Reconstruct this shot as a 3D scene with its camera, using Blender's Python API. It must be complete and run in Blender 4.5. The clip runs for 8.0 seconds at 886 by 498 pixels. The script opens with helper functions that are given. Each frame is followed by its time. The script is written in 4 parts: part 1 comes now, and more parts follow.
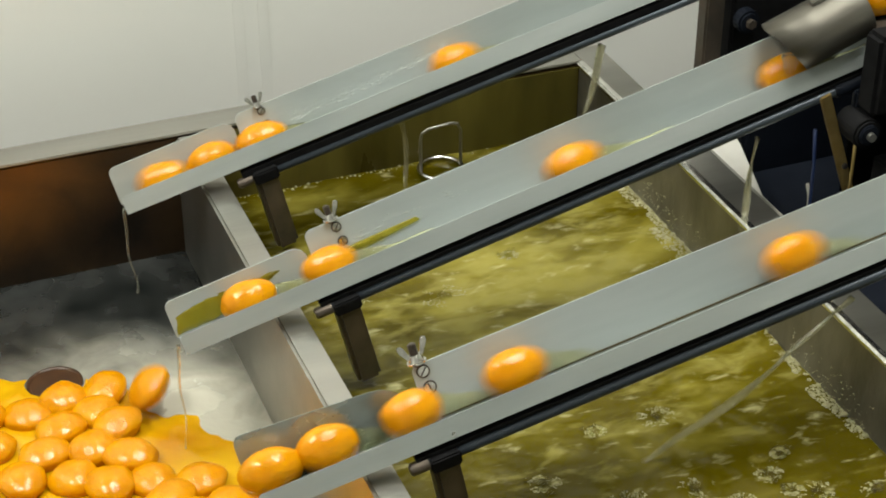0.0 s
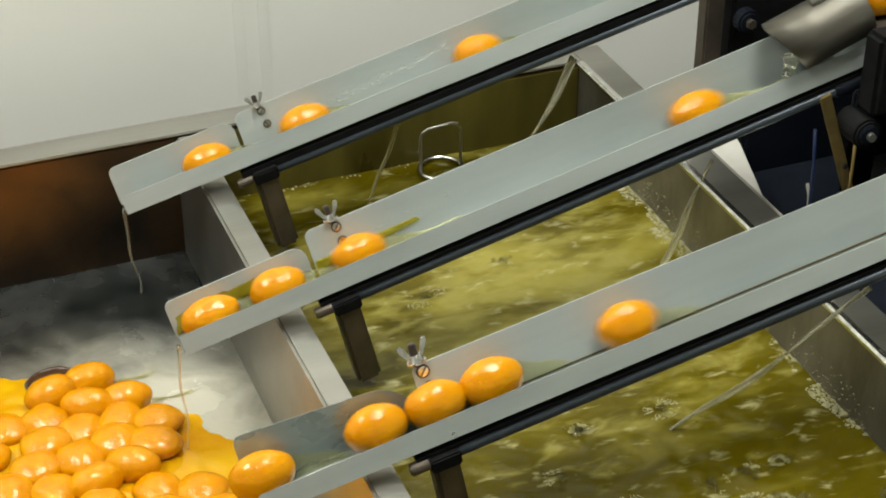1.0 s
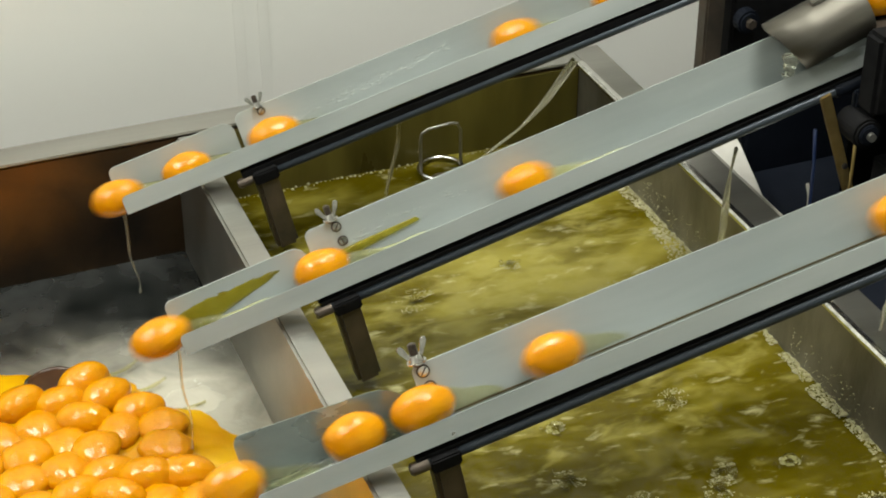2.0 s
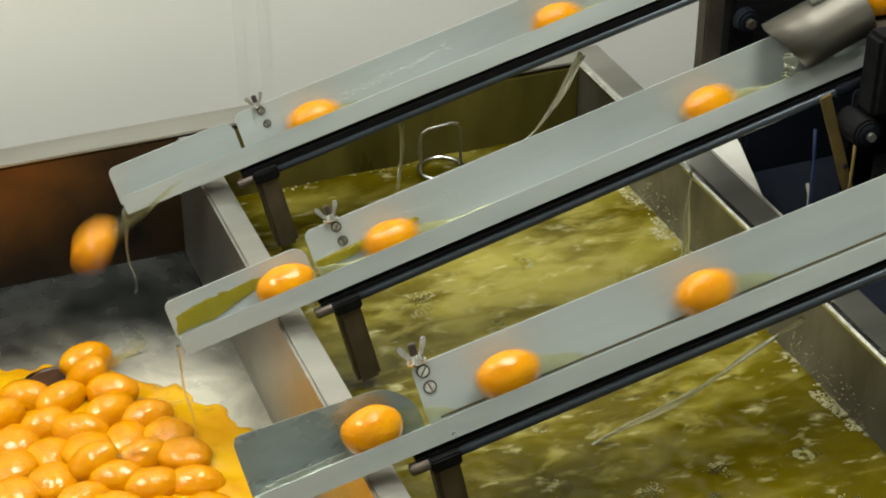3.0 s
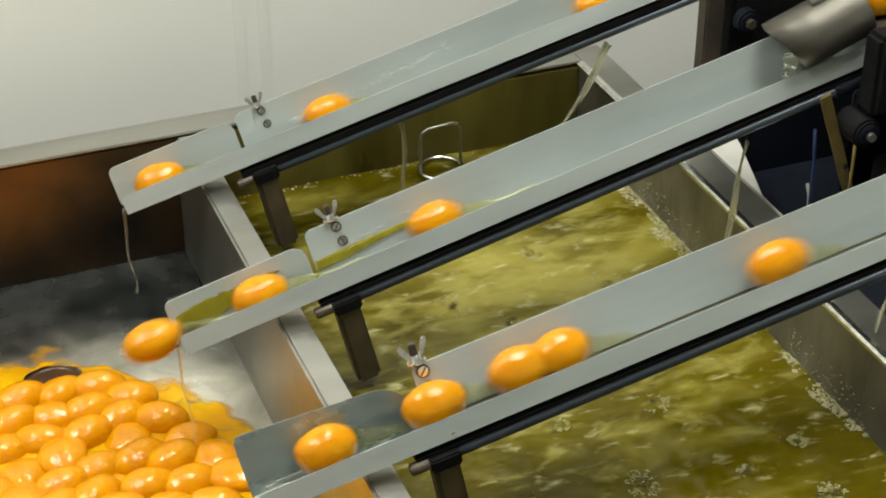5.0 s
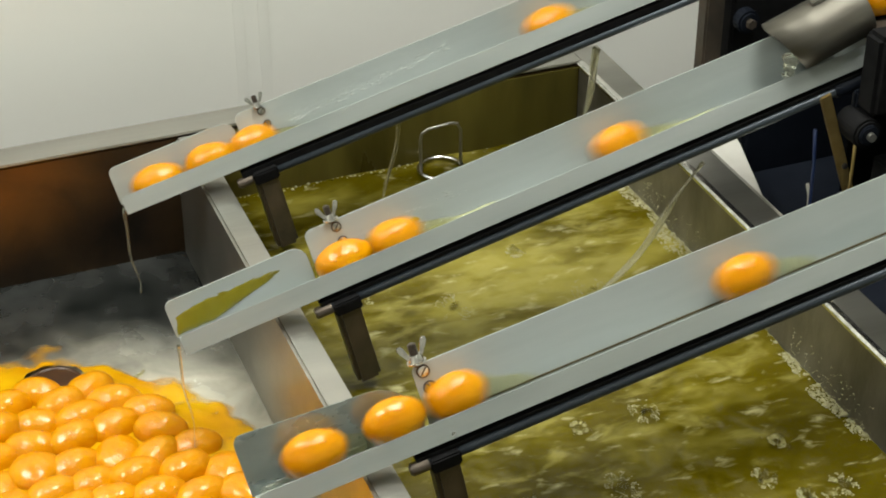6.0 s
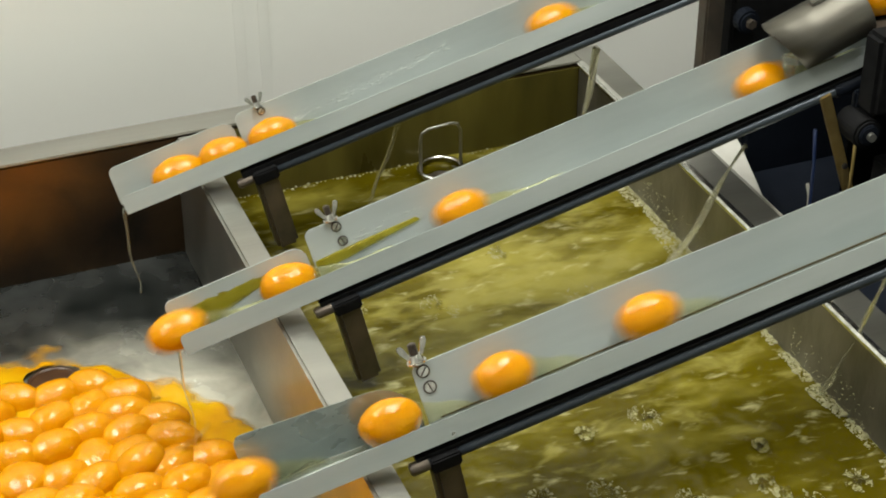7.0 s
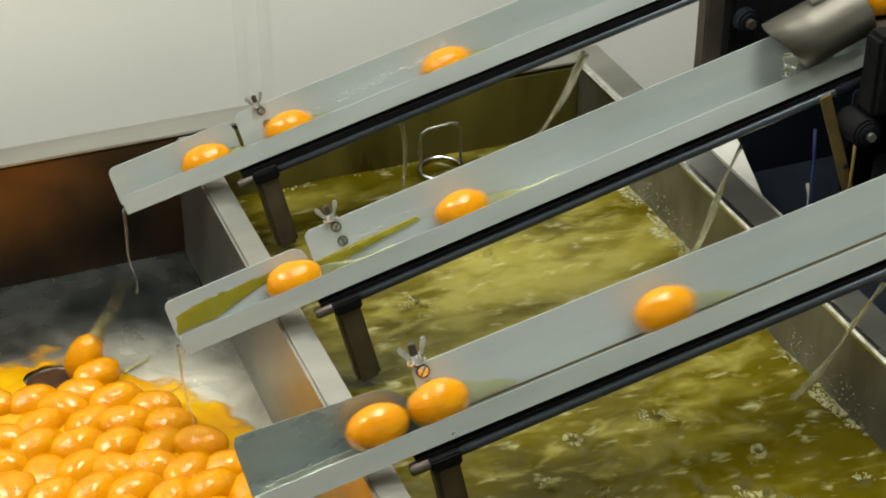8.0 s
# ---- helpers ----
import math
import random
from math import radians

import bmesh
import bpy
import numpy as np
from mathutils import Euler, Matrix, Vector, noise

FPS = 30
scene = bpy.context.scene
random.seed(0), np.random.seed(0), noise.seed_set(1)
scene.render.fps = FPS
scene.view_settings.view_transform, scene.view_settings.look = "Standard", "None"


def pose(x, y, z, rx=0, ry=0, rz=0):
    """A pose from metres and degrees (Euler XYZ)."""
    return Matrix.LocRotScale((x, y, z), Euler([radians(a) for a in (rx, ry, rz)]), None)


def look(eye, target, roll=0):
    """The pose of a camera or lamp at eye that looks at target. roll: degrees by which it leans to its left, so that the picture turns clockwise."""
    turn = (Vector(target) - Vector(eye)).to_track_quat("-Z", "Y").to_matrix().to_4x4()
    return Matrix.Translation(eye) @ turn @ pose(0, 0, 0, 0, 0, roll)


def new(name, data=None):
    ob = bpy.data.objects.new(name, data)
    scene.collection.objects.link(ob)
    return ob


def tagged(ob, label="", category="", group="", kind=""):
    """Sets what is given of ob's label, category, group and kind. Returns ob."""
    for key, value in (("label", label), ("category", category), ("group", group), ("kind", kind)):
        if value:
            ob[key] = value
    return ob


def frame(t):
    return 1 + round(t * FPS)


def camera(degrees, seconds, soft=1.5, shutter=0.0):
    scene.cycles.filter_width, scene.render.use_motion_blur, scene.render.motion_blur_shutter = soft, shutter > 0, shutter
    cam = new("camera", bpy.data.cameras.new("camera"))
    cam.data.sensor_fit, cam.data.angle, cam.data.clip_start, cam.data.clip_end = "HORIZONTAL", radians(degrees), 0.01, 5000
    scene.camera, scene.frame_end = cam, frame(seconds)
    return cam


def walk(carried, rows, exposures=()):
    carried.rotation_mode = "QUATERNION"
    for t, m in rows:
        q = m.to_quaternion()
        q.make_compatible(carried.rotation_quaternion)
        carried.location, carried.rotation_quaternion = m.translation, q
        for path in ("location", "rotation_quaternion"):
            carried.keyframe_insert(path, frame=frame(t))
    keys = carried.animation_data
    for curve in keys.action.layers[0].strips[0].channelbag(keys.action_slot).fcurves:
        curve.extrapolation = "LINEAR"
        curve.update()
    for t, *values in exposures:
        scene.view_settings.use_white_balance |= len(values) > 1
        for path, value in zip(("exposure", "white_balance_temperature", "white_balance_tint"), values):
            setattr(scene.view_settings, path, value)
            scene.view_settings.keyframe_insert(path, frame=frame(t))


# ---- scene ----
EYE = Vector((0.0, 0.0, 0.745))
YAW, PITCH = radians(21.617), radians(32.398)
AIM = Vector((math.sin(YAW) * math.cos(PITCH), math.cos(YAW) * math.cos(PITCH), -math.sin(PITCH)))
cam = camera(27.914, 8.0, soft=1.9, shutter=0.45)
STAND = look(EYE, EYE + AIM)
walk(cam, [(0.0, STAND), (8.0, STAND)], exposures=[(0.0, 0.0), (8.0, 0.0)])

# ---- light: a white production room under two fluorescent fittings ----
world = bpy.data.worlds.new("room_air")
world.use_nodes = True
world.node_tree.nodes["Background"].inputs[0].default_value = (0.75, 0.85, 1.0, 1)
world.node_tree.nodes["Background"].inputs[1].default_value = 0.05
scene.world = world


def area_lamp(name, place, target, sx, sy, watts, colour):
    data = bpy.data.lights.new(name, "AREA")
    data.shape, data.size, data.size_y, data.energy, data.color = "RECTANGLE", sx, sy, watts, colour
    ob = new(name, data)
    ob.matrix_world = look(place, target)
    return ob


area_lamp("fitting_light", (-0.65, 0.80, 1.585), (-0.65, 0.8001, 0), 0.40, 0.90, 27.0, (0.985, 1.0, 0.91))
area_lamp("fitting_light", (0.60, 0.85, 1.585), (0.60, 0.8501, 0), 0.40, 0.90, 23.0, (0.985, 1.0, 0.91))

# ---- materials ----


def material(name, base, rough=0.5, metal=0.0, spread=None, scale=30.0, bump=0.0, bump_scale=200.0,
             stretch=(1, 1, 1), rough_spread=0.0, coat=0.0, transmission=0.0, ior=1.45, sss=0.0, detail=6.0):
    m = bpy.data.materials.new(name)
    m.use_nodes = True
    t = m.node_tree
    n, l = t.nodes, t.links
    b = n["Principled BSDF"]
    b.inputs["Base Color"].default_value = (*base, 1)
    b.inputs["Roughness"].default_value = rough
    b.inputs["Metallic"].default_value = metal
    b.inputs["Coat Weight"].default_value = coat
    b.inputs["Coat Roughness"].default_value = 0.05
    b.inputs["Transmission Weight"].default_value = transmission
    b.inputs["IOR"].default_value = ior
    if sss:
        b.inputs["Subsurface Weight"].default_value = sss
        b.inputs["Subsurface Radius"].default_value = (1.0, 0.35, 0.05)
        b.inputs["Subsurface Scale"].default_value = 0.006
    co = n.new("ShaderNodeTexCoord")
    mp = n.new("ShaderNodeMapping")
    mp.inputs["Scale"].default_value = stretch
    l.new(co.outputs["Object"], mp.inputs["Vector"])
    if spread:
        z = n.new("ShaderNodeTexNoise")
        z.inputs["Scale"].default_value, z.inputs["Detail"].default_value = scale, detail
        l.new(mp.outputs[0], z.inputs["Vector"])
        r = n.new("ShaderNodeValToRGB")
        r.color_ramp.elements[0].position, r.color_ramp.elements[1].position = 0.3, 0.7
        r.color_ramp.elements[0].color, r.color_ramp.elements[1].color = (*base, 1), (*spread, 1)
        l.new(z.outputs["Fac"], r.inputs[0])
        l.new(r.outputs[0], b.inputs["Base Color"])
        if rough_spread:
            a = n.new("ShaderNodeMapRange")
            a.inputs["To Min"].default_value, a.inputs["To Max"].default_value = rough - rough_spread, rough + rough_spread
            l.new(z.outputs["Fac"], a.inputs["Value"])
            l.new(a.outputs[0], b.inputs["Roughness"])
    if bump:
        z2 = n.new("ShaderNodeTexNoise")
        z2.inputs["Scale"].default_value, z2.inputs["Detail"].default_value = bump_scale, 4
        l.new(mp.outputs[0], z2.inputs["Vector"])
        u = n.new("ShaderNodeBump")
        u.inputs["Strength"].default_value, u.inputs["Distance"].default_value = bump, 0.002
        l.new(z2.outputs["Fac"], u.inputs["Height"])
        l.new(u.outputs[0], b.inputs["Normal"])
    return m


STEEL = material("brushed_steel", (0.27, 0.265, 0.24), 0.36, 0.95, (0.42, 0.41, 0.375), 16, 0.16, 260, (0.12, 1, 1), 0.08)
TROUGH = material("trough_steel", (0.32, 0.357, 0.347), 0.50, 0.42, (0.43, 0.468, 0.456), 26, 0.12, 220, (0.15, 1, 1), 0.10)
WET_SPOUT = material("wet_spout_steel", (0.185, 0.222, 0.212), 0.26, 0.7, (0.30, 0.345, 0.33), 30, 0.25, 90, (0.5, 1, 1), 0.12)
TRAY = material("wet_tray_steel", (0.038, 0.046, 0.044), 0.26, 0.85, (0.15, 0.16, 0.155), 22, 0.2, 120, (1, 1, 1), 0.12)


def film_and_sheen(m):
    """Cloudy egg white dried and smeared round where the yolks come down, with reflected floor sheen painted in."""
    t = m.node_tree
    n, l = t.nodes, t.links
    b = n["Principled BSDF"]
    r = [k for k in n if k.type == "VALTORGB"][0]
    co = n.new("ShaderNodeTexCoord")
    z = n.new("ShaderNodeTexNoise")
    z.inputs["Scale"].default_value, z.inputs["Detail"].default_value, z.inputs["Distortion"].default_value = 13.0, 7.0, 0.8
    l.new(co.outputs["Object"], z.inputs["Vector"])
    d = n.new("ShaderNodeVectorMath")
    d.operation = "DISTANCE"
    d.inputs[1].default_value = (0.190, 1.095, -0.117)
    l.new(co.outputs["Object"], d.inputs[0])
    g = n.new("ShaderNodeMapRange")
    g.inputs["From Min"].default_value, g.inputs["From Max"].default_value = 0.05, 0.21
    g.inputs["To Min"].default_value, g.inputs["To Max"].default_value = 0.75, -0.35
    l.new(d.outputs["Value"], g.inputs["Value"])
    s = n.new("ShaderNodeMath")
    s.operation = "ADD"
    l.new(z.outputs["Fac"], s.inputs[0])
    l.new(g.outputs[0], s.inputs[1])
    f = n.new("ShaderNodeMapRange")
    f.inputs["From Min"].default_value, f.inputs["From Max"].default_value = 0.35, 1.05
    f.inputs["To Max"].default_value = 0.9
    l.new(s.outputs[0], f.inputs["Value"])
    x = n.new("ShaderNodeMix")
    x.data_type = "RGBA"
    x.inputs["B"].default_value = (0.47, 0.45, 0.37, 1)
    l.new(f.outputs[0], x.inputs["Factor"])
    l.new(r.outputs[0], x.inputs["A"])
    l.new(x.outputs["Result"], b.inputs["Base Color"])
    q = n.new("ShaderNodeMapRange")
    q.inputs["To Min"].default_value, q.inputs["To Max"].default_value = 0.85, 0.1
    l.new(f.outputs[0], q.inputs["Value"])
    l.new(q.outputs[0], b.inputs["Metallic"])


film_and_sheen(TRAY)
TANNED = material("brown_shaded_back_steel", (0.012, 0.009, 0.007), 0.38, 0.6, (0.075, 0.044, 0.019), 9.0, 0.15, 90, (1, 1, 0.8), 0.1)


def torn_patch(m, centre, reach, shape, colour, most, scale):
    """A patch of colour with a torn edge round a centre; shape squeezes it along each axis."""
    t = m.node_tree
    n, l = t.nodes, t.links
    b = n["Principled BSDF"]
    under = b.inputs["Base Color"].links[0].from_socket
    co = n.new("ShaderNodeTexCoord")
    d = n.new("ShaderNodeVectorMath")
    d.operation = "SUBTRACT"
    d.inputs[1].default_value = centre
    l.new(co.outputs["Object"], d.inputs[0])
    e = n.new("ShaderNodeVectorMath")
    e.operation = "MULTIPLY"
    e.inputs[1].default_value = shape
    l.new(d.outputs[0], e.inputs[0])
    g = n.new("ShaderNodeVectorMath")
    g.operation = "LENGTH"
    l.new(e.outputs[0], g.inputs[0])
    z = n.new("ShaderNodeTexNoise")
    z.inputs["Scale"].default_value, z.inputs["Detail"].default_value, z.inputs["Distortion"].default_value = scale, 7.0, 0.7
    l.new(co.outputs["Object"], z.inputs["Vector"])
    k = n.new("ShaderNodeMath")
    k.operation = "MULTIPLY_ADD"
    k.inputs[1].default_value = reach * 1.1
    l.new(z.outputs["Fac"], k.inputs[0])
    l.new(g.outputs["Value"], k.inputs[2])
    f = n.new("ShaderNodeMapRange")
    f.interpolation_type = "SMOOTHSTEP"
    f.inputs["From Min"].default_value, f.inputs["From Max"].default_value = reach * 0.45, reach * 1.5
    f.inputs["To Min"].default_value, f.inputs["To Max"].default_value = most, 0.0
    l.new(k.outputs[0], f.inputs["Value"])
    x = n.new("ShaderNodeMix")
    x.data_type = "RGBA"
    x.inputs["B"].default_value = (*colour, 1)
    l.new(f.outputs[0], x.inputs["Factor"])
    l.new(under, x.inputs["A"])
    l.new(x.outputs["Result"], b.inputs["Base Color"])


# Brown patch up left; the dark corner's shade and reflection are painted as near-black.
torn_patch(TANNED, (0.115, 1.346, -0.025), 0.150, (1.0, 0.2, 1.6), (0.19, 0.080, 0.018), 0.95, 16.0)
DARK_STEEL = material("dark_steel", (0.060, 0.055, 0.048), 0.40, 0.6, (0.135, 0.105, 0.080), 34, 0.15, 240, (1, 1, 1), 0.1)
BLACK = material("black_plastic", (0.003, 0.003, 0.0035), 0.8, 0.0, (0.007, 0.007, 0.0075), 60)
BLACK.node_tree.nodes["Principled BSDF"].inputs["Specular IOR Level"].default_value = 0.15
ROD = material("black_coated_rod", (0.032, 0.041, 0.052), 0.34, 0.45, (0.050, 0.062, 0.076), 50, 0.05, 300, (0.2, 1, 1), 0.06)
NAVY = material("machine_housing", (0.004, 0.0055, 0.009), 0.5, 0.0, (0.008, 0.010, 0.015), 25)
NAVY.node_tree.nodes["Principled BSDF"].inputs["Specular IOR Level"].default_value = 0.10
PLATED = material("zinc_plated_hardware", (0.88, 0.88, 0.86), 0.20, 1.0, (0.66, 0.65, 0.62), 160, 0.1, 400, (1, 1, 1), 0.08)
BRASS = material("brass_strap", (0.42, 0.31, 0.12), 0.4, 0.8, (0.30, 0.21, 0.08), 60, 0.1, 200)
WALL = material("white_panel_wall", (0.72, 0.725, 0.68), 0.45, 0.0, (0.775, 0.78, 0.735), 2.5, 0.05, 90, rough_spread=0.06)
JOINT = material("panel_joint", (0.69, 0.695, 0.65), 0.45, 0.0, (0.745, 0.75, 0.705), 8)
FLOOR = material("grey_floor", (0.25, 0.25, 0.24), 0.5, 0.0, (0.33, 0.33, 0.31), 6, 0.2, 60)
CEILING = material("white_ceiling", (0.75, 0.75, 0.73), 0.7, 0.0, (0.8, 0.8, 0.78), 4)
YOLK = material("egg_yolk", (0.51, 0.186, 0.0003), 0.11, 0.0, (0.60, 0.260, 0.0008), 48, 0.42, 170, sss=0.12)


def beaded(m):
    """Tiny beads of white and air that cling to the skin of a yolk."""
    t = m.node_tree
    n, l = t.nodes, t.links
    b = n["Principled BSDF"]
    b.inputs["Specular IOR Level"].default_value = 0.45
    co = n.new("ShaderNodeTexCoord")
    v = n.new("ShaderNodeTexVoronoi")
    v.inputs["Scale"].default_value = 270.0
    l.new(co.outputs["Object"], v.inputs["Vector"])
    f = n.new("ShaderNodeMapRange")
    f.interpolation_type = "SMOOTHSTEP"
    f.inputs["From Min"].default_value, f.inputs["From Max"].default_value = 0.04, 0.30
    f.inputs["To Min"].default_value, f.inputs["To Max"].default_value = 1.0, 0.0
    l.new(v.outputs["Distance"], f.inputs["Value"])
    u = n.new("ShaderNodeBump")
    u.inputs["Strength"].default_value, u.inputs["Distance"].default_value = 0.35, 0.0008
    l.new(f.outputs[0], u.inputs["Height"])
    l.new(b.inputs["Normal"].links[0].from_socket, u.inputs["Normal"])
    l.new(u.outputs[0], b.inputs["Normal"])


beaded(YOLK)
LAMP = bpy.data.materials.new("lit_diffuser")
LAMP.use_nodes = True
LAMP.node_tree.nodes["Principled BSDF"].inputs["Emission Color"].default_value = (1, 0.96, 0.88, 1)
LAMP.node_tree.nodes["Principled BSDF"].inputs["Emission Strength"].default_value = 6.0

# ---- mesh helpers ----


def thing(name, m=None, label="", category="", group="", kind=""):
    ob = new(name)
    ob.empty_display_size = 0.02
    if m is not None:
        ob.matrix_world = m
    return tagged(ob, label, category, group, kind)


def mesh_of(name, bm, mat, smooth=False):
    me = bpy.data.meshes.new(name)
    bmesh.ops.recalc_face_normals(bm, faces=bm.faces)
    bm.to_mesh(me)
    bm.free()
    me.materials.append(mat)
    if smooth:
        for p in me.polygons:
            p.use_smooth = True
    return me


def part(name, bm, mat, parent=None, label="", smooth=False, m=None):
    ob = new(name, mesh_of(name, bm, mat, smooth))
    ob.parent = parent
    if m is not None:
        ob.matrix_local = m
    return tagged(ob, label)


def box_bm(x0, x1, y0, y1, z0, z1, bevel=0.0, bm=None, seg=2):
    own = bmesh.new()
    bmesh.ops.create_cube(own, size=1.0)
    for v in own.verts:
        v.co = Vector(((x0 + x1) / 2 + v.co.x * (x1 - x0), (y0 + y1) / 2 + v.co.y * (y1 - y0), (z0 + z1) / 2 + v.co.z * (z1 - z0)))
    if bevel:
        bmesh.ops.bevel(own, geom=own.edges[:], offset=bevel, segments=seg, affect="EDGES")
    return own if bm is None else join(bm, own)


def join(bm, other):
    me = bpy.data.meshes.new("temporary")
    other.to_mesh(me)
    other.free()
    bm.from_mesh(me)
    bpy.data.meshes.remove(me)
    return bm


def tube_bm(a, b, r, seg=20, r2=None, bevel=0.0):
    a, b = Vector(a), Vector(b)
    bm = bmesh.new()
    bmesh.ops.create_cone(bm, cap_ends=True, segments=seg, radius1=r, radius2=r if r2 is None else r2, depth=(b - a).length)
    if bevel:
        rims = [e for e in bm.edges if abs(e.verts[0].co.z - e.verts[1].co.z) < 1e-7]
        bmesh.ops.bevel(bm, geom=rims, offset=bevel, segments=2, affect="EDGES")
    turn = (b - a).to_track_quat("Z", "Y").to_matrix().to_4x4()
    bmesh.ops.transform(bm, matrix=Matrix.Translation((a + b) / 2) @ turn, verts=bm.verts)
    return bm


def path_bm(points, radii, seg=10):
    """A round strand through points, with a radius at each."""
    bm = bmesh.new()
    rings = []
    pts = [Vector(p) for p in points]
    for i, p in enumerate(pts):
        d = (pts[min(i + 1, len(pts) - 1)] - pts[max(i - 1, 0)]).normalized()
        s = d.cross(Vector((0.31, 0.9, 0.2))).normalized()
        u = d.cross(s)
        rings.append([bm.verts.new(p + (s * math.cos(k * math.tau / seg) + u * math.sin(k * math.tau / seg)) * radii[i]) for k in range(seg)])
    for a, b in zip(rings, rings[1:]):
        for k in range(seg):
            bm.faces.new((a[k], a[(k + 1) % seg], b[(k + 1) % seg], b[k]))
    bm.faces.new(rings[0][::-1])
    bm.faces.new(rings[-1])
    return bm


def sheet_bm(outline, thickness):
    """A flat plate: outline in x, z; thickness in y."""
    bm = bmesh.new()
    a = [bm.verts.new((x, 0, z)) for x, z in outline]
    b = [bm.verts.new((x, thickness, z)) for x, z in outline]
    n = len(outline)
    bm.faces.new(a)
    bm.faces.new(b[::-1])
    for i in range(n):
        bm.faces.new((a[i], b[i], b[(i + 1) % n], a[(i + 1) % n]))
    return bm


def rounded(x0, x1, z0, z1, corners, seg=6):
    """A rectangle in x, z with the radius of each corner: (x0,z0), (x1,z0), (x1,z1), (x0,z1)."""
    out = []
    spec = ((x0, z0, 1, 1, 180), (x1, z0, -1, 1, 270), (x1, z1, -1, -1, 0), (x0, z1, 1, -1, 90))
    for (x, z, sx, sz, a0), r in zip(spec, corners):
        if r <= 0:
            out.append((x, z))
            continue
        for k in range(seg + 1):
            a = radians(a0 + 90 * k / seg)
            out.append((x + sx * r + r * math.cos(a), z + sz * r + r * math.sin(a)))
    return out


# ---- the room ----
def room():
    def flat(name, x0, x1, y0, y1, z0, z1, mat, label, category):
        ob = part(name, box_bm(x0, x1, y0, y1, z0, z1), mat)
        return tagged(ob, label, category, kind="structure")
    flat("floor", -2.2, 2.6, -2.0, 1.5, -1.0, -0.95, FLOOR, "plain grey floor of the production room", "floor")
    north = flat("wall_north", -2.2, 2.6, 1.5, 1.6, -0.95, 1.7, WALL, "white panelled wall behind the tank", "wall")
    for x in (0.387, 0.411):
        part("panel_joint", box_bm(x - 0.0055, x + 0.0055, 1.4992, 1.5, -0.9, 1.69, 0.0003), JOINT, north, "pale sealed panel joint")
    flat("wall_south", -2.2, 2.6, -2.1, -2.0, -0.95, 1.7, WALL, "plain white wall", "wall")
    flat("wall_west", -2.3, -2.2, -2.0, 1.5, -0.95, 1.7, WALL, "plain white wall", "wall")
    flat("wall_east", 2.6, 2.7, -2.0, 1.5, -0.95, 1.7, WALL, "plain white wall", "wall")
    flat("ceiling", -2.2, 2.6, -2.0, 1.5, 1.7, 1.75, CEILING, "plain white ceiling", "ceiling")
    for x, y in ((-0.65, 0.80), (0.60, 0.85)):
        f = thing("ceiling_light", Matrix.Translation((x, y, 1.65)), "long white fluorescent fitting on the ceiling", "lamp", "ceiling lights")
        part("fitting_body", box_bm(-0.23, 0.23, -0.50, 0.50, 0.0, 0.05, 0.006), CEILING, f)
        part("diffuser", box_bm(-0.20, 0.20, -0.45, 0.45, -0.05, -0.001, 0.01), LAMP, f, "glowing white diffuser")


room()

# ---- the tank ----
XL, XR, XW, YB = 0.2832, 0.305, 0.6692, 1.3458
LIQUID_Z, TRAY_Z = -0.071, -0.117
YF = 0.32


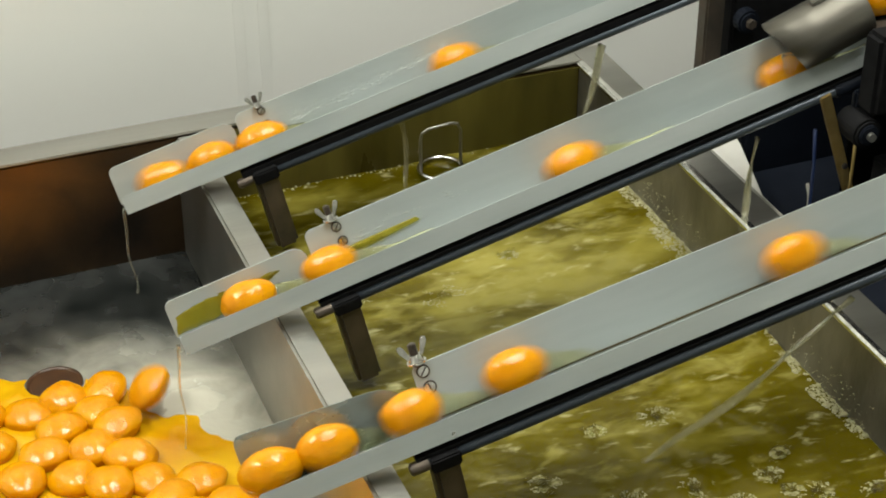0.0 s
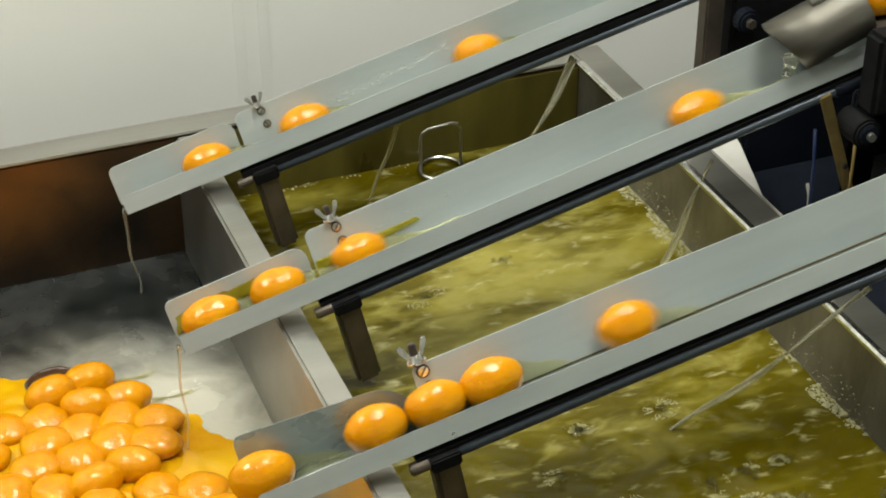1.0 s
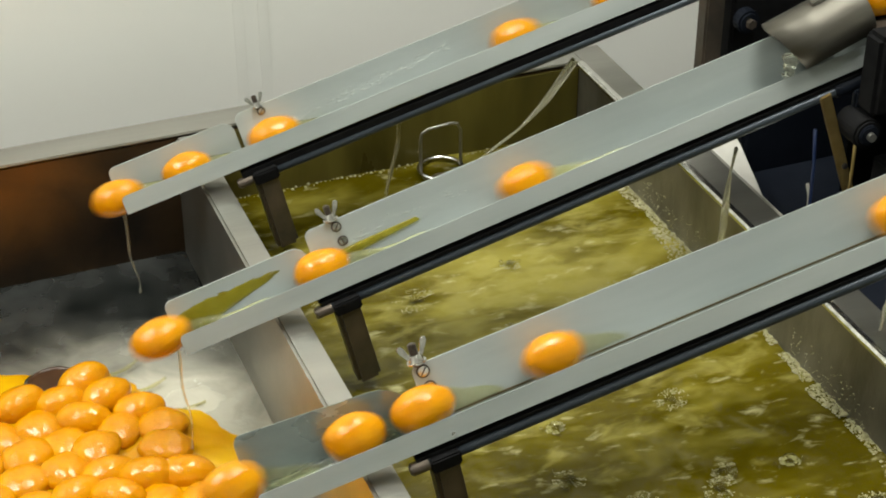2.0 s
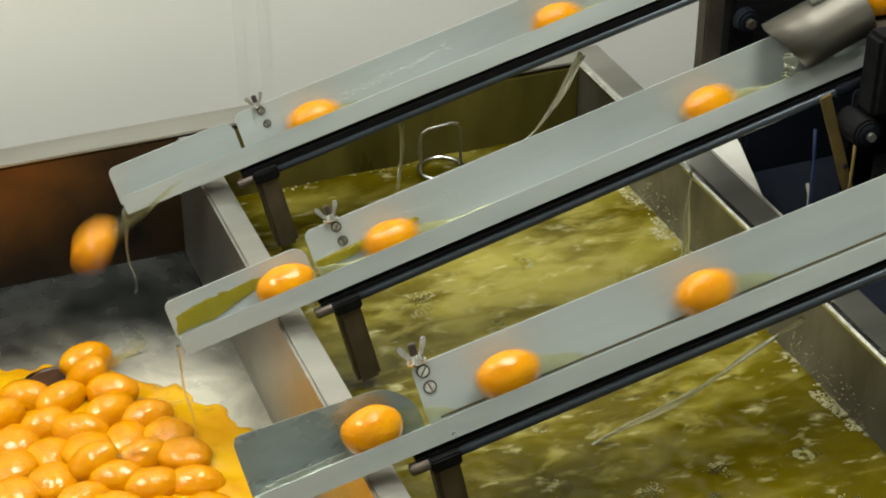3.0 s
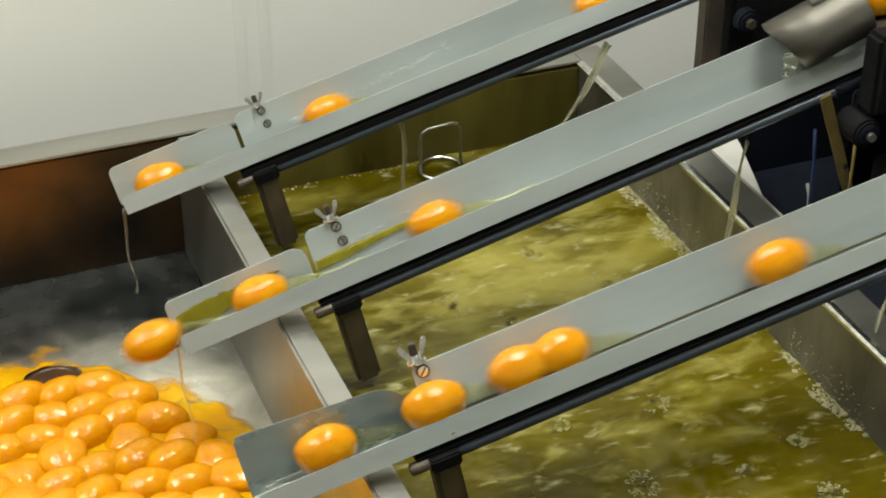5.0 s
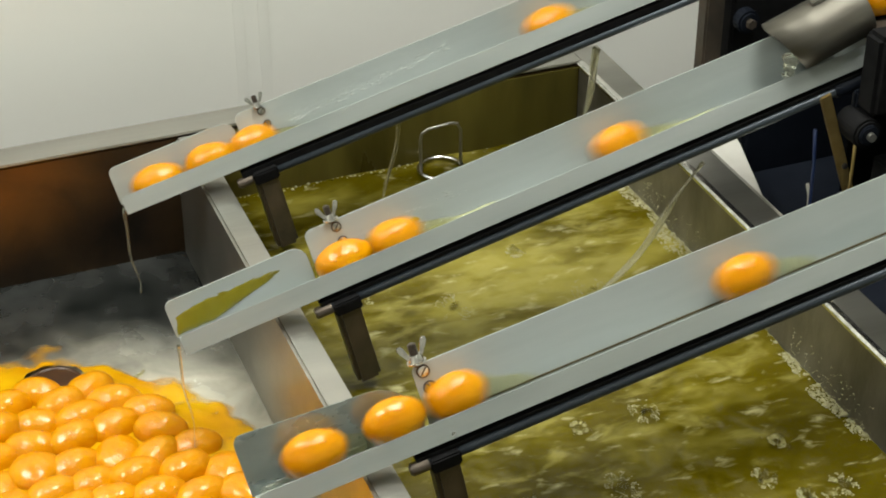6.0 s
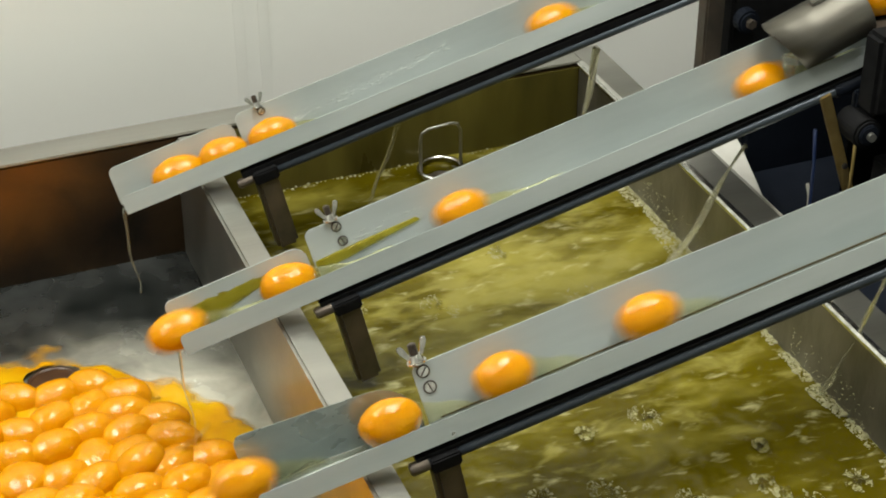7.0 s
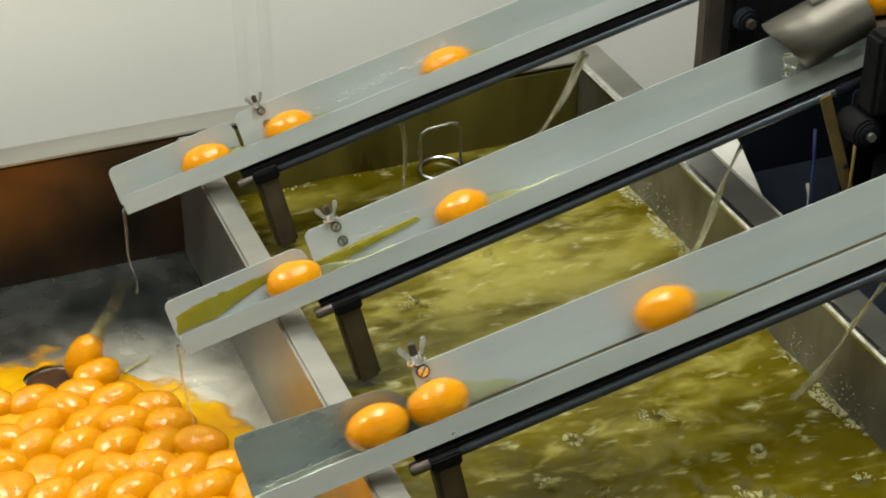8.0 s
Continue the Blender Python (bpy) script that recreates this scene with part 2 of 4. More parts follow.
def tank():
    t = thing("separating_tank", None, "open stainless steel tank with a divider, tray and liquid side", "tank")
    part("back_wall", box_bm(-0.30, XW + 0.004, YB, YB + 0.012, -0.21, -0.0005, 0.0015), TANNED, t, "brown steel back wall with painted shade")
    # added panel: the liquid's olive reflection on the back wall, put into its colour
    part("back_liner", box_bm(XR + 0.0005, XW - 0.0005, YB - 0.0020, YB - 0.0003, -0.21, -0.003, 0.0003), OLIVE_SHEEN, t, "olive brown back panel with the liquid's reflection painted in")
    part("back_rim", box_bm(-0.30, XW + 0.004, YB - 0.001, YB + 0.030, 0.0, 0.0025, 0.001), STEEL, t)
    part("divider", box_bm(XL, XR, YF + 0.004, YB - 0.001, -0.205, 0.0, 0.0022), STEEL, t, "brushed steel divider with a flat top")
    part("right_wall", box_bm(XW, XW + 0.005, YF + 0.004, YB - 0.001, -0.21, -0.002, 0.001), SPLASHED, t, "splashed steel side wall")
    part("rim_bead", box_bm(XW - 0.0035, XW + 0.0045, YF + 0.004, YB - 0.002, -0.002, 0.004, 0.0018), PLATED, t, "bright folded rim edge")
    part("side_flange", box_bm(XW + 0.005, XW + 0.034, YF + 0.004, YB + 0.03, -0.006, 0.0, 0.001), STEEL, t)
    part("front_wall", box_bm(-0.30, XW + 0.005, YF - 0.004, YF + 0.004, -0.21, 0.0, 0.001), STEEL, t)
    part("left_wall", box_bm(-0.305, -0.30, YF - 0.004, YB + 0.012, -0.21, 0.0, 0.001), STEEL, t)
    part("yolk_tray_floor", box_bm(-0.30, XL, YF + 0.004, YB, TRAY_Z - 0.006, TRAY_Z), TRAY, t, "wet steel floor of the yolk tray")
    part("tank_floor", box_bm(-0.30, XW, YF + 0.004, YB, -0.215, -0.207), STEEL, t)
    for x in (-0.28, XW - 0.03):
        for y in (YF + 0.02, YB - 0.03):
            part("leg", box_bm(x, x + 0.03, y, y + 0.03, -0.95, -0.215, 0.002), STEEL, t)
    # drain opening: a short dark collar set in the tray
    ring = bmesh.new()
    prof = ((0.0225, 0.0), (0.0225, 0.0022), (0.0205, 0.0026), (0.0195, 0.0008))
    rows = [[ring.verts.new((r * math.cos(k * math.tau / 36), r * math.sin(k * math.tau / 36), z)) for k in range(36)] for r, z in prof]
    for a, b in zip(rows, rows[1:]):
        for k in range(36):
            ring.faces.new((a[k], a[(k + 1) % 36], b[(k + 1) % 36], b[k]))
    d = part("drain_collar", ring, DRAIN, t, "dark drain collar", True, Matrix.Translation((0.1345, 1.188, TRAY_Z)))
    part("drain_bore", tube_bm((0, 0, 0.0006), (0, 0, 0.0012), 0.0202, 36), DRAIN, d, "dark brown drain mouth")


SLIT = material("dark_slit", (0.05, 0.038, 0.016), 0.3, 0.2, (0.10, 0.075, 0.03), 90)
# olive colour imitates the liquid mirrored in the back wall
OLIVE_SHEEN = material("liquid_reflection_steel", (0.045, 0.036, 0.006), 0.30, 0.25, (0.14, 0.118, 0.026), 17, 0.3, 60, (1, 1, 0.25), 0.08)
SPLASHED = material("splashed_tank_steel", (0.13, 0.12, 0.095), 0.40, 0.7, (0.27, 0.255, 0.21), 21, 0.3, 90, (1, 1, 0.5), 0.12)
DRAIN = material("drain_dark", (0.03, 0.012, 0.004), 0.3, 0.0, (0.05, 0.02, 0.006), 60)
tank()


def liquid_material():
    m = material("raw_egg_white", (0.046, 0.036, 0.0003), 0.10, 0.0, (0.080, 0.063, 0.0012), 9.0, 0.40, 70, (1, 1.4, 1), detail=4)
    t = m.node_tree
    n, l = t.nodes, t.links
    b = n["Principled BSDF"]
    b.inputs["Specular IOR Level"].default_value = 0.22
    under = b.inputs["Base Color"].links[0].from_socket
    co = n.new("ShaderNodeTexCoord")

    def veil(turn, scale, detail, low, high, most, colour, below, centre=None):
        """Pale froth drawn out in veils; thicker round a centre where the streams come down."""
        mp = n.new("ShaderNodeMapping")
        mp.inputs["Scale"].default_value = (1.0, 2.1, 1.0)
        mp.inputs["Rotation"].default_value = (0, 0, turn)
        l.new(co.outputs["Object"], mp.inputs["Vector"])
        z = n.new("ShaderNodeTexNoise")
        z.inputs["Scale"].default_value, z.inputs["Detail"].default_value, z.inputs["Distortion"].default_value = scale, detail, 0.35
        l.new(mp.outputs[0], z.inputs["Vector"])
        amount = z.outputs["Fac"]
        if centre:
            d = n.new("ShaderNodeVectorMath")
            d.operation = "DISTANCE"
            d.inputs[1].default_value = centre
            l.new(co.outputs["Object"], d.inputs[0])
            near = n.new("ShaderNodeMapRange")
            near.inputs["From Min"].default_value, near.inputs["From Max"].default_value = 0.04, 0.30
            near.inputs["To Min"].default_value, near.inputs["To Max"].default_value = 0.17, -0.10
            l.new(d.outputs["Value"], near.inputs["Value"])
            s = n.new("ShaderNodeMath")
            s.operation = "ADD"
            l.new(amount, s.inputs[0])
            l.new(near.outputs[0], s.inputs[1])
            amount = s.outputs[0]
        f = n.new("ShaderNodeMapRange")
        f.interpolation_type = "SMOOTHSTEP"
        f.inputs["From Min"].default_value, f.inputs["From Max"].default_value = low, high
        f.inputs["To Max"].default_value = most
        l.new(amount, f.inputs["Value"])
        x = n.new("ShaderNodeMix")
        x.data_type = "RGBA"
        x.inputs["B"].default_value = (*colour, 1)
        l.new(f.outputs[0], x.inputs["Factor"])
        l.new(below, x.inputs["A"])
        return x.outputs["Result"]

    under = veil(0.5, 11.0, 3.0, 0.42, 0.80, 0.85, (0.23, 0.20, 0.035), under, (0.50, 1.14, LIQUID_Z))
    under = veil(0.2, 26.0, 5.0, 0.52, 0.76, 0.50, (0.28, 0.25, 0.065), under, (0.50, 1.08, LIQUID_Z))
    under = veil(0.9, 42.0, 6.0, 0.57, 0.80, 0.75, (0.40, 0.375, 0.19), under)
    l.new(under, b.inputs["Base Color"])
    return m


LIQUID = liquid_material()


def liquid():
    nx, ny = 190, 430
    bm = bmesh.new()
    x0, x1, y0, y1 = XR + 0.0006, XW - 0.0006, YF + 0.012, YB + 0.0055
    grid = []
    for j in range(ny + 1):
        row = []
        for i in range(nx + 1):
            x, y = x0 + (x1 - x0) * i / nx, y0 + (y1 - y0) * j / ny
            p = Vector((x * 24, y * 31, 0.3))
            w = noise.noise(p) * 0.0018 + noise.noise(p * 2.3 + Vector((7, 1, 2))) * 0.0012
            w += abs(noise.noise(Vector((x * 62 + 2 * noise.noise(p), y * 70, 4.0)))) * 0.0011 - 0.0003
            row.append(bm.verts.new((x, y, LIQUID_Z + w)))
        grid.append(row)
    for a, b in zip(grid, grid[1:]):
        for i in range(nx):
            bm.faces.new((a[i], a[i + 1], b[i + 1], b[i]))
    ob = part("egg_white_liquid", bm, LIQUID, None, smooth=True)
    tagged(ob, "rippled yellow-green raw egg white filling the tank", "egg white", kind="structure")
    return ob


LIQUID_BODY = liquid()

# ---- troughs ----
SPECS = ((0.2120, 1.23834, 0.012 + (0.2120 - XL) * 0.23472, math.atan(0.23472)),
         (0.2120, 1.03349, 0.012 + (0.2120 - XL) * 0.23694, math.atan(0.23694)),
         (0.2120, 0.84143, 0.012 + (0.2120 - XL) * 0.19853, math.atan(0.19853)))
JUNCTION = (0.1130, 0.1095, 0.1205)
HANGER = (0.1050, 0.1050, 0.1060)  # where the rod ends and its bracket hangs
ROD_R = (0.0035, 0.0037, 0.0039)
ROD_Z = (-0.0142, -0.0125, -0.0125)
NUT_OFFSET = (0.0245, 0.0260, 0.0085)
SUNK = (-0.0068, -0.0035, -0.0035)  # the floor lies below the folded lip
BEND = (0.0290, 0.0290, 0.0258)  # where the floor meets the back wing
TROUGH_POSE = [Matrix.Translation((x, y, z)) @ Matrix.Rotation(-a, 4, "Y") for x, y, z, a in SPECS]
LENGTH = 1.95


def wing(x0, x1, low, high, t, corners, seg=6, flare=0.0):
    """A plate between two edges of the profile, (y, z) low and high, along the trough."""
    (ya, za), (yb, zb) = low, high
    n = math.hypot(yb - ya, zb - za)
    bm = sheet_bm(rounded(x0, x1, 0.0, n, corners, seg), t)
    e, f = Vector((0, (yb - ya) / n, (zb - za) / n)), Vector((0, (zb - za) / n, -(yb - ya) / n))
    for v in bm.verts:
        v.co.z *= 1.0 + flare * (x1 - v.co.x) / (x1 - x0)
        v.co = Vector((v.co.x, ya, za)) + e * v.co.z + f * v.co.y
    return bm


def wing_nut(parent, m):
    """A wing nut on the end of a threaded stud, with its washer."""
    bolt = part("stud", tube_bm((0, 0, -0.004), (0, 0, 0.0125), 0.0026, 16, bevel=0.0005), DARK_STEEL, parent, "dark threaded stud", m=m)
    thread = bmesh.new()
    for k in range(7):
        join(thread, tube_bm((0, 0, 0.0045 + k * 0.0011), (0, 0, 0.0050 + k * 0.0011), 0.0030, 14))
    part("thread", thread, DARK_STEEL, bolt)
    nut = part("wing_nut", tube_bm((0, 0, 0), (0, 0, 0.0048), 0.0056, 20, 0.0043, 0.0006), PLATED, parent, "bright plated wing nut", m=m)
    for s in (-1, 1):
        outline = [(s * 0.0030, 0.0006), (s * 0.0052, 0.0020), (s * 0.0098, 0.0085), (s * 0.0112, 0.0118), (s * 0.0102, 0.0138),
                   (s * 0.0078, 0.0136), (s * 0.0062, 0.0112), (s * 0.0036, 0.0042)]
        bm = sheet_bm(outline, 0.0020)
        for v in bm.verts:
            v.co.y -= 0.0010
        bmesh.ops.bevel(bm, geom=bm.edges[:], offset=0.0005, segments=2, affect="EDGES")
        part("wing", bm, PLATED, nut)
    part("washer", tube_bm((0, 0, -0.0012), (0, 0, 0.0), 0.0066, 22), PLATED, parent, m=m)


def screw_head(parent, m, turn):
    h = part("screw_head", tube_bm((0, 0, 0), (0, 0, 0.0012), 0.0036, 22, bevel=0.0004), PLATED, parent, "slotted screw head", m=m)
    ring = bmesh.new()
    for k in range(28):
        a, b = k * math.tau / 28, (k + 1) * math.tau / 28
        vs = [ring.verts.new((r * math.cos(c), r * math.sin(c), z)) for c in (a, b) for r, z in ((0.0037, 0.0), (0.0047, 0.0), (0.0047, 0.0004), (0.0037, 0.0004))]
        for i in range(4):
            ring.faces.new((vs[i], vs[(i + 1) % 4], vs[4 + (i + 1) % 4], vs[4 + i]))
    part("seal_ring", ring, DARK_STEEL, h, "dark ring round the screw")
    bm = box_bm(-0.0032, 0.0032, -0.0004, 0.0004, 0.0010, 0.0014)
    bmesh.ops.rotate(bm, matrix=Matrix.Rotation(turn, 3, "Z"), verts=bm.verts)
    part("slot", bm, DARK_STEEL, h)


FRONT_LOW, FRONT_TOP = (0.0, 0.0), (0.0050, 0.0144)
END_TOPS = ((0.0350, 0.0255), (0.0350, 0.0255), (0.0365, 0.0300))
BACK_TOPS = ((0.0381, 0.0273), (0.0395, 0.0322), (0.0405, 0.0355))


LIP_X = (0.0050, 0.0, 0.0)


def trough(i):
    m, j, h, low = TROUGH_POSE[i], JUNCTION[i], HANGER[i], SUNK[i]
    FLOOR_BACK, BACK_TOP = (BEND[i], low), BACK_TOPS[i]
    t = thing("yolk_trough", m, ("sloping steel yolk trough beside the white wall", "sloping steel yolk trough between two others, wet inside",
                                 "sloping steel yolk trough held on a dark bracket")[i], "trough", "yolk troughs")
    part("front_wing", wing(LIP_X[i], LENGTH, FRONT_LOW, FRONT_TOP, 0.0007, (0.004 if i == 1 else 0.0015, 0, 0, 0.004)), TROUGH, t)
    part("trough_floor", box_bm(LIP_X[i] + 0.0005, LENGTH, (0.0125 if low < -0.005 else 0.0075) if low else 0.0014, FLOOR_BACK[0], low - 0.0011, low), TROUGH, t)
    if low:
        part("lip_fold", wing(LIP_X[i] + 0.0005, LENGTH, (0.0014, 0.0006), (0.0126 if low < -0.005 else 0.0076, low), 0.0008, (0, 0, 0, 0)), TROUGH, t)
    part("end_spout_wing", wing(LIP_X[i] - 0.001, j, FLOOR_BACK, END_TOPS[i], 0.0012, (0, 0, 0.028 if i == 2 else 0.011, 0.006), flare=0.24 if i == 2 else 0.0), WET_SPOUT if i == 2 else TROUGH, t, "short end spout wing with rounded corners")
    part("back_wing", wing(j + 0.0035, LENGTH, FLOOR_BACK, BACK_TOP, 0.0014, (0, 0, 0, 0.006)), TROUGH, t, "tall back wing")
    # added black strip stands for the shaded underside between trough and rod
    part("rail", box_bm(h - 0.002, LENGTH, 0.0003, 0.0070 if low else 0.022, -0.0112 if i == 0 else -0.0079, -0.0048 if low else -0.0014, 0.0002), BLACK, t, "black strip standing for shade under the trough")
    rod = part("support_rod", tube_bm((h - 0.006, 0.0015, ROD_Z[i]), (LENGTH, 0.0015, ROD_Z[i]), ROD_R[i], 24, bevel=0.0008), ROD, t, "black coated support rod", True)
    part("rod_cap", tube_bm((h - 0.0075, 0.0015, ROD_Z[i]), (h + 0.0065, 0.0015, ROD_Z[i]), ROD_R[i] + 0.0006, 24, bevel=0.001), DARK_STEEL, rod, "worn steel end cap")
    b = part("bracket", box_bm(h + 0.007, h + 0.0255, -0.0035, 0.013, -0.088, -0.0155, 0.0028), DARK_STEEL, t, "dark steel hanging bracket")
    part("bracket_clamp", box_bm(h + 0.006, h + 0.0270, -0.0050, 0.0145, -0.0190, -0.0082, 0.0012), BLACK, b)
    if i == 1:
        part("rod_sleeve", tube_bm((0.536, 0.0015, ROD_Z[i]), (0.566, 0.0015, ROD_Z[i]), 0.0056, 24, bevel=0.001), NAVY, rod, "dark blue sleeve on the rod")
    if i == 2:
        lean = Vector((0, -FRONT_TOP[1], FRONT_TOP[0])).normalized()
        at = Vector((j + 0.012, 0.0012, 0.0036))
        part("rivet", tube_bm(at - lean * 0.001, at + lean * 0.0009, 0.0012, 12, bevel=0.0003), PLATED, t, "small rivet head")
    e = Vector((0, BACK_TOP[0] - FLOOR_BACK[0], BACK_TOP[1] - FLOOR_BACK[1])).normalized()
    nrm = Vector((0, -e.z, e.y))
    foot = Vector((0, FLOOR_BACK[0], FLOOR_BACK[1]))
    basis = Matrix((Vector((1, 0, 0)), e, nrm)).transposed().to_4x4()
    width = math.hypot(BACK_TOP[0] - FLOOR_BACK[0], BACK_TOP[1] - FLOOR_BACK[1])
    if i == 2:
        seam = sheet_bm([(j + 0.012, 0.0012), (LENGTH, 0.0012), (LENGTH, 0.0026), (j + 0.012, 0.0026)], 0.0006)
        for v in seam.verts:
            v.co = foot + Vector((v.co.x, 0, 0)) + e * v.co.z + nrm * (0.0009 - v.co.y)
        part("drain_slit", seam, SLIT, t, "narrow dark drain slit along the bend")
    nut_at = Matrix.Translation(foot + Vector((j + NUT_OFFSET[i], 0, 0)) + e * (width + 0.0028)) @ Matrix.Rotation(radians(-18), 4, "X") @ Matrix.Rotation(radians(10), 4, "Z")
    if i < 2:
        nut_at = nut_at @ Matrix.Translation((0, 0, -0.0030 if i == 0 else -0.0010)) @ Matrix.Scale(0.74 if i == 0 else 0.86, 4)
    wing_nut(t, nut_at)
    for k, up in enumerate((width - 0.0055, width - 0.0175)):
        screw_head(t, Matrix.Translation(foot + Vector((j + NUT_OFFSET[i] + 0.002 + 0.001 * k, 0, 0)) + e * up + nrm * 0.0002) @ basis @ Matrix.Scale((0.75, 0.85, 1.0)[i], 4), 0.8 + k)
    return t


TROUGHS = [trough(i) for i in range(3)]

# ---- egg white on the troughs ----
FILM = material("egg_white_film", (0.55, 0.47, 0.04), 0.05, 0.0, (0.40, 0.33, 0.012), 90, 0.8, 140, coat=0.3, transmission=0.72, ior=1.34)
CLEAR = material("clear_egg_white", (0.97, 0.96, 0.86), 0.05, 0.0, (0.93, 0.92, 0.76), 70, 0.2, 120, transmission=0.93, ior=1.34)
TAIL_WHITE = material("trailing_egg_white", (0.80, 0.76, 0.36), 0.05, 0.0, (0.92, 0.89, 0.60), 70, 0.6, 130, transmission=0.96, ior=1.16)
STREAM = material("pouring_egg_white", (0.92, 0.91, 0.78), 0.08, 0.0, (0.84, 0.83, 0.64), 120, 0.5, 160, transmission=0.84, ior=1.32)
# pale base colour imitates white highlights on the wet steel
GLINT_BEAD = material("egg_white_glints", (0.80, 0.85, 0.82), 0.06, 0.0, (0.70, 0.76, 0.72), 90, transmission=0.45, ior=1.35)
BUBBLE = material("bubble_skin", (0.80, 0.78, 0.50), 0.03, 0.0, transmission=0.97, ior=1.06)
FROTH = material("pale_froth", (0.44, 0.415, 0.21), 0.12, 0.0, (0.60, 0.57, 0.36), 300, 0.3, 500, transmission=0.5, ior=1.2)
PUDDLE = material("broken_yolk_film", (0.51, 0.218, 0.001), 0.16, 0.0, (0.59, 0.335, 0.003), 22, 0.3, 60, transmission=0.06)


def film_patch(i, outline, label, mat=None):
    """A thin pool of egg white lying on the back wing of trough i: outline in metres along and up the wing."""
    FLOOR_BACK = (BEND[i], SUNK[i])
    BACK_TOP = BACK_TOPS[i]
    e = Vector((0, BACK_TOP[0] - FLOOR_BACK[0], BACK_TOP[1] - FLOOR_BACK[1])).normalized()
    nrm = Vector((0, -e.z, e.y))
    bm = bmesh.new()
    n = len(outline)
    cs, cu = sum(p[0] for p in outline) / n, sum(p[1] for p in outline) / n
    fine = []
    for k in range(n):
        (s0, u0), (s1, u1) = outline[k], outline[(k + 1) % n]
        for f in range(6):
            s, u = s0 + (s1 - s0) * f / 6, u0 + (u1 - u0) * f / 6
            fine.append((s + 0.0005 * noise.noise((s * 300, u * 300, i)), u + 0.0005 * noise.noise((s * 300, u * 300, i + 9))))
    rings = []
    for shrink, lift in ((1.0, 0.0003), (0.93, 0.0012), (0.7, 0.0016), (0.3, 0.0018)):
        ring = []
        for s, u in fine:
            a, b = cs + (s - cs) * shrink, max(cu + (u - cu) * shrink, 0.0)
            ring.append(bm.verts.new(Vector((a, FLOOR_BACK[0], FLOOR_BACK[1])) + e * b + nrm * (lift + 0.0005 * noise.noise((a * 160, b * 300, 3)))))
        rings.append(ring)
    for a, b in zip(rings, rings[1:]):
        for k in range(len(fine)):
            bm.faces.new((a[k], a[(k + 1) % len(fine)], b[(k + 1) % len(fine)], b[k]))
    bm.faces.new(rings[-1])
    ob = part("egg_white_film", bm, mat or FILM, None, smooth=True)
    ob.matrix_world = TROUGH_POSE[i]
    tagged(ob, label, "egg white", "egg white films")


film_patch(1, [(0.001, 0.002), (0.0, 0.018), (0.02, 0.022), (0.05, 0.022), (0.080, 0.0225), (0.103, 0.021), (0.085, 0.015), (0.055, 0.008), (0.03, 0.002)],
           "yellowish egg white pooled in the trough's end spout")
film_patch(1, [(0.113, 0.0045), (0.114, 0.0130), (0.14, 0.0140), (0.17, 0.0148), (0.196, 0.0150), (0.199, 0.0120), (0.172, 0.0092), (0.14, 0.0058)],
           "yellowish egg white streak on the wet trough wing")
film_patch(2, [(0.004, 0.0), (0.006, 0.004), (0.045, 0.005), (0.10, 0.004), (0.095, 0.0), (0.05, 0.0)],
           "thin egg white lying in the bend of the spout", CLEAR)


def droplets(i, count, s0, s1, u0, u1, seed):
    """Beads and short runs of egg white inside a trough, whitened to stand for wet glints."""
    rng = random.Random(seed)
    back = (BEND[i], SUNK[i])
    BACK_TOP = BACK_TOPS[i]
    e = Vector((0, BACK_TOP[0] - back[0], BACK_TOP[1] - back[1])).normalized()
    nrm = Vector((0, -e.z, e.y))
    bm = bmesh.new()
    for _ in range(count):
        f = rng.random()
        s, u = s0 + (s1 - s0) * f, u0 + (u1 - u0) * f + rng.gauss(0, 0.0022)
        r, long = rng.uniform(0.00025, 0.0007), rng.uniform(1.0, 6.0)
        verts = []
        for a in range(9):
            verts.append(bm.verts.new(Vector((s + r * long * math.cos(a * math.tau / 9), back[0], back[1])) + e * (u + r * math.sin(a * math.tau / 9)) + nrm * 0.0001))
        tip = bm.verts.new(Vector((s, back[0], back[1])) + e * u + nrm * r * 0.8)
        for a in range(9):
            bm.faces.new((verts[a], verts[(a + 1) % 9], tip))
    ob = part("egg_white_droplets", bm, GLINT_BEAD, None, smooth=True)
    ob.matrix_world = TROUGH_POSE[i]
    tagged(ob, "small whitened beads of egg white standing for wet glints on trough steel", "droplets", kind="stuff")


droplets(0, 130, 0.16, 0.31, 0.012, 0.022, 1)
droplets(1, 30, 0.02, 0.10, 0.020, 0.024, 2)
droplets(1, 40, 0.12, 0.24, 0.016, 0.020, 3)
droplets(2, 45, 0.01, 0.10, 0.004, 0.014, 4)
droplets(2, 25, 0.09, 0.115, 0.004, 0.012, 6)


# ---- strands of egg white falling from the troughs ----
def strand(name, top, bend, length, r0, label, seed):
    """A falling rope of egg white; its origin is where it leaves the steel."""
    pts, rad = [], []
    for k in range(29):
        f = k / 28
        pts.append((bend * f * f + 0.0025 * math.sin(9 * f + seed) * f, 0.002 * math.sin(7 * f + 2 * seed) * f, -length * f))
        swell = 1 + 1.6 * max(0.0, 1 - abs(f - 0.965) / 0.07)  # a drop gathers at the end
        rad.append(swell * r0 * (0.35 + 0.65 * (1 - f) ** 0.8 + 0.25 * math.sin(17 * f + seed) ** 2 * (1 - f)))
    ob = part(name, path_bm(pts, rad, 9), CLEAR, None, smooth=True)
    ob.location = top
    return tagged(ob, label, "egg white", "egg white strands")


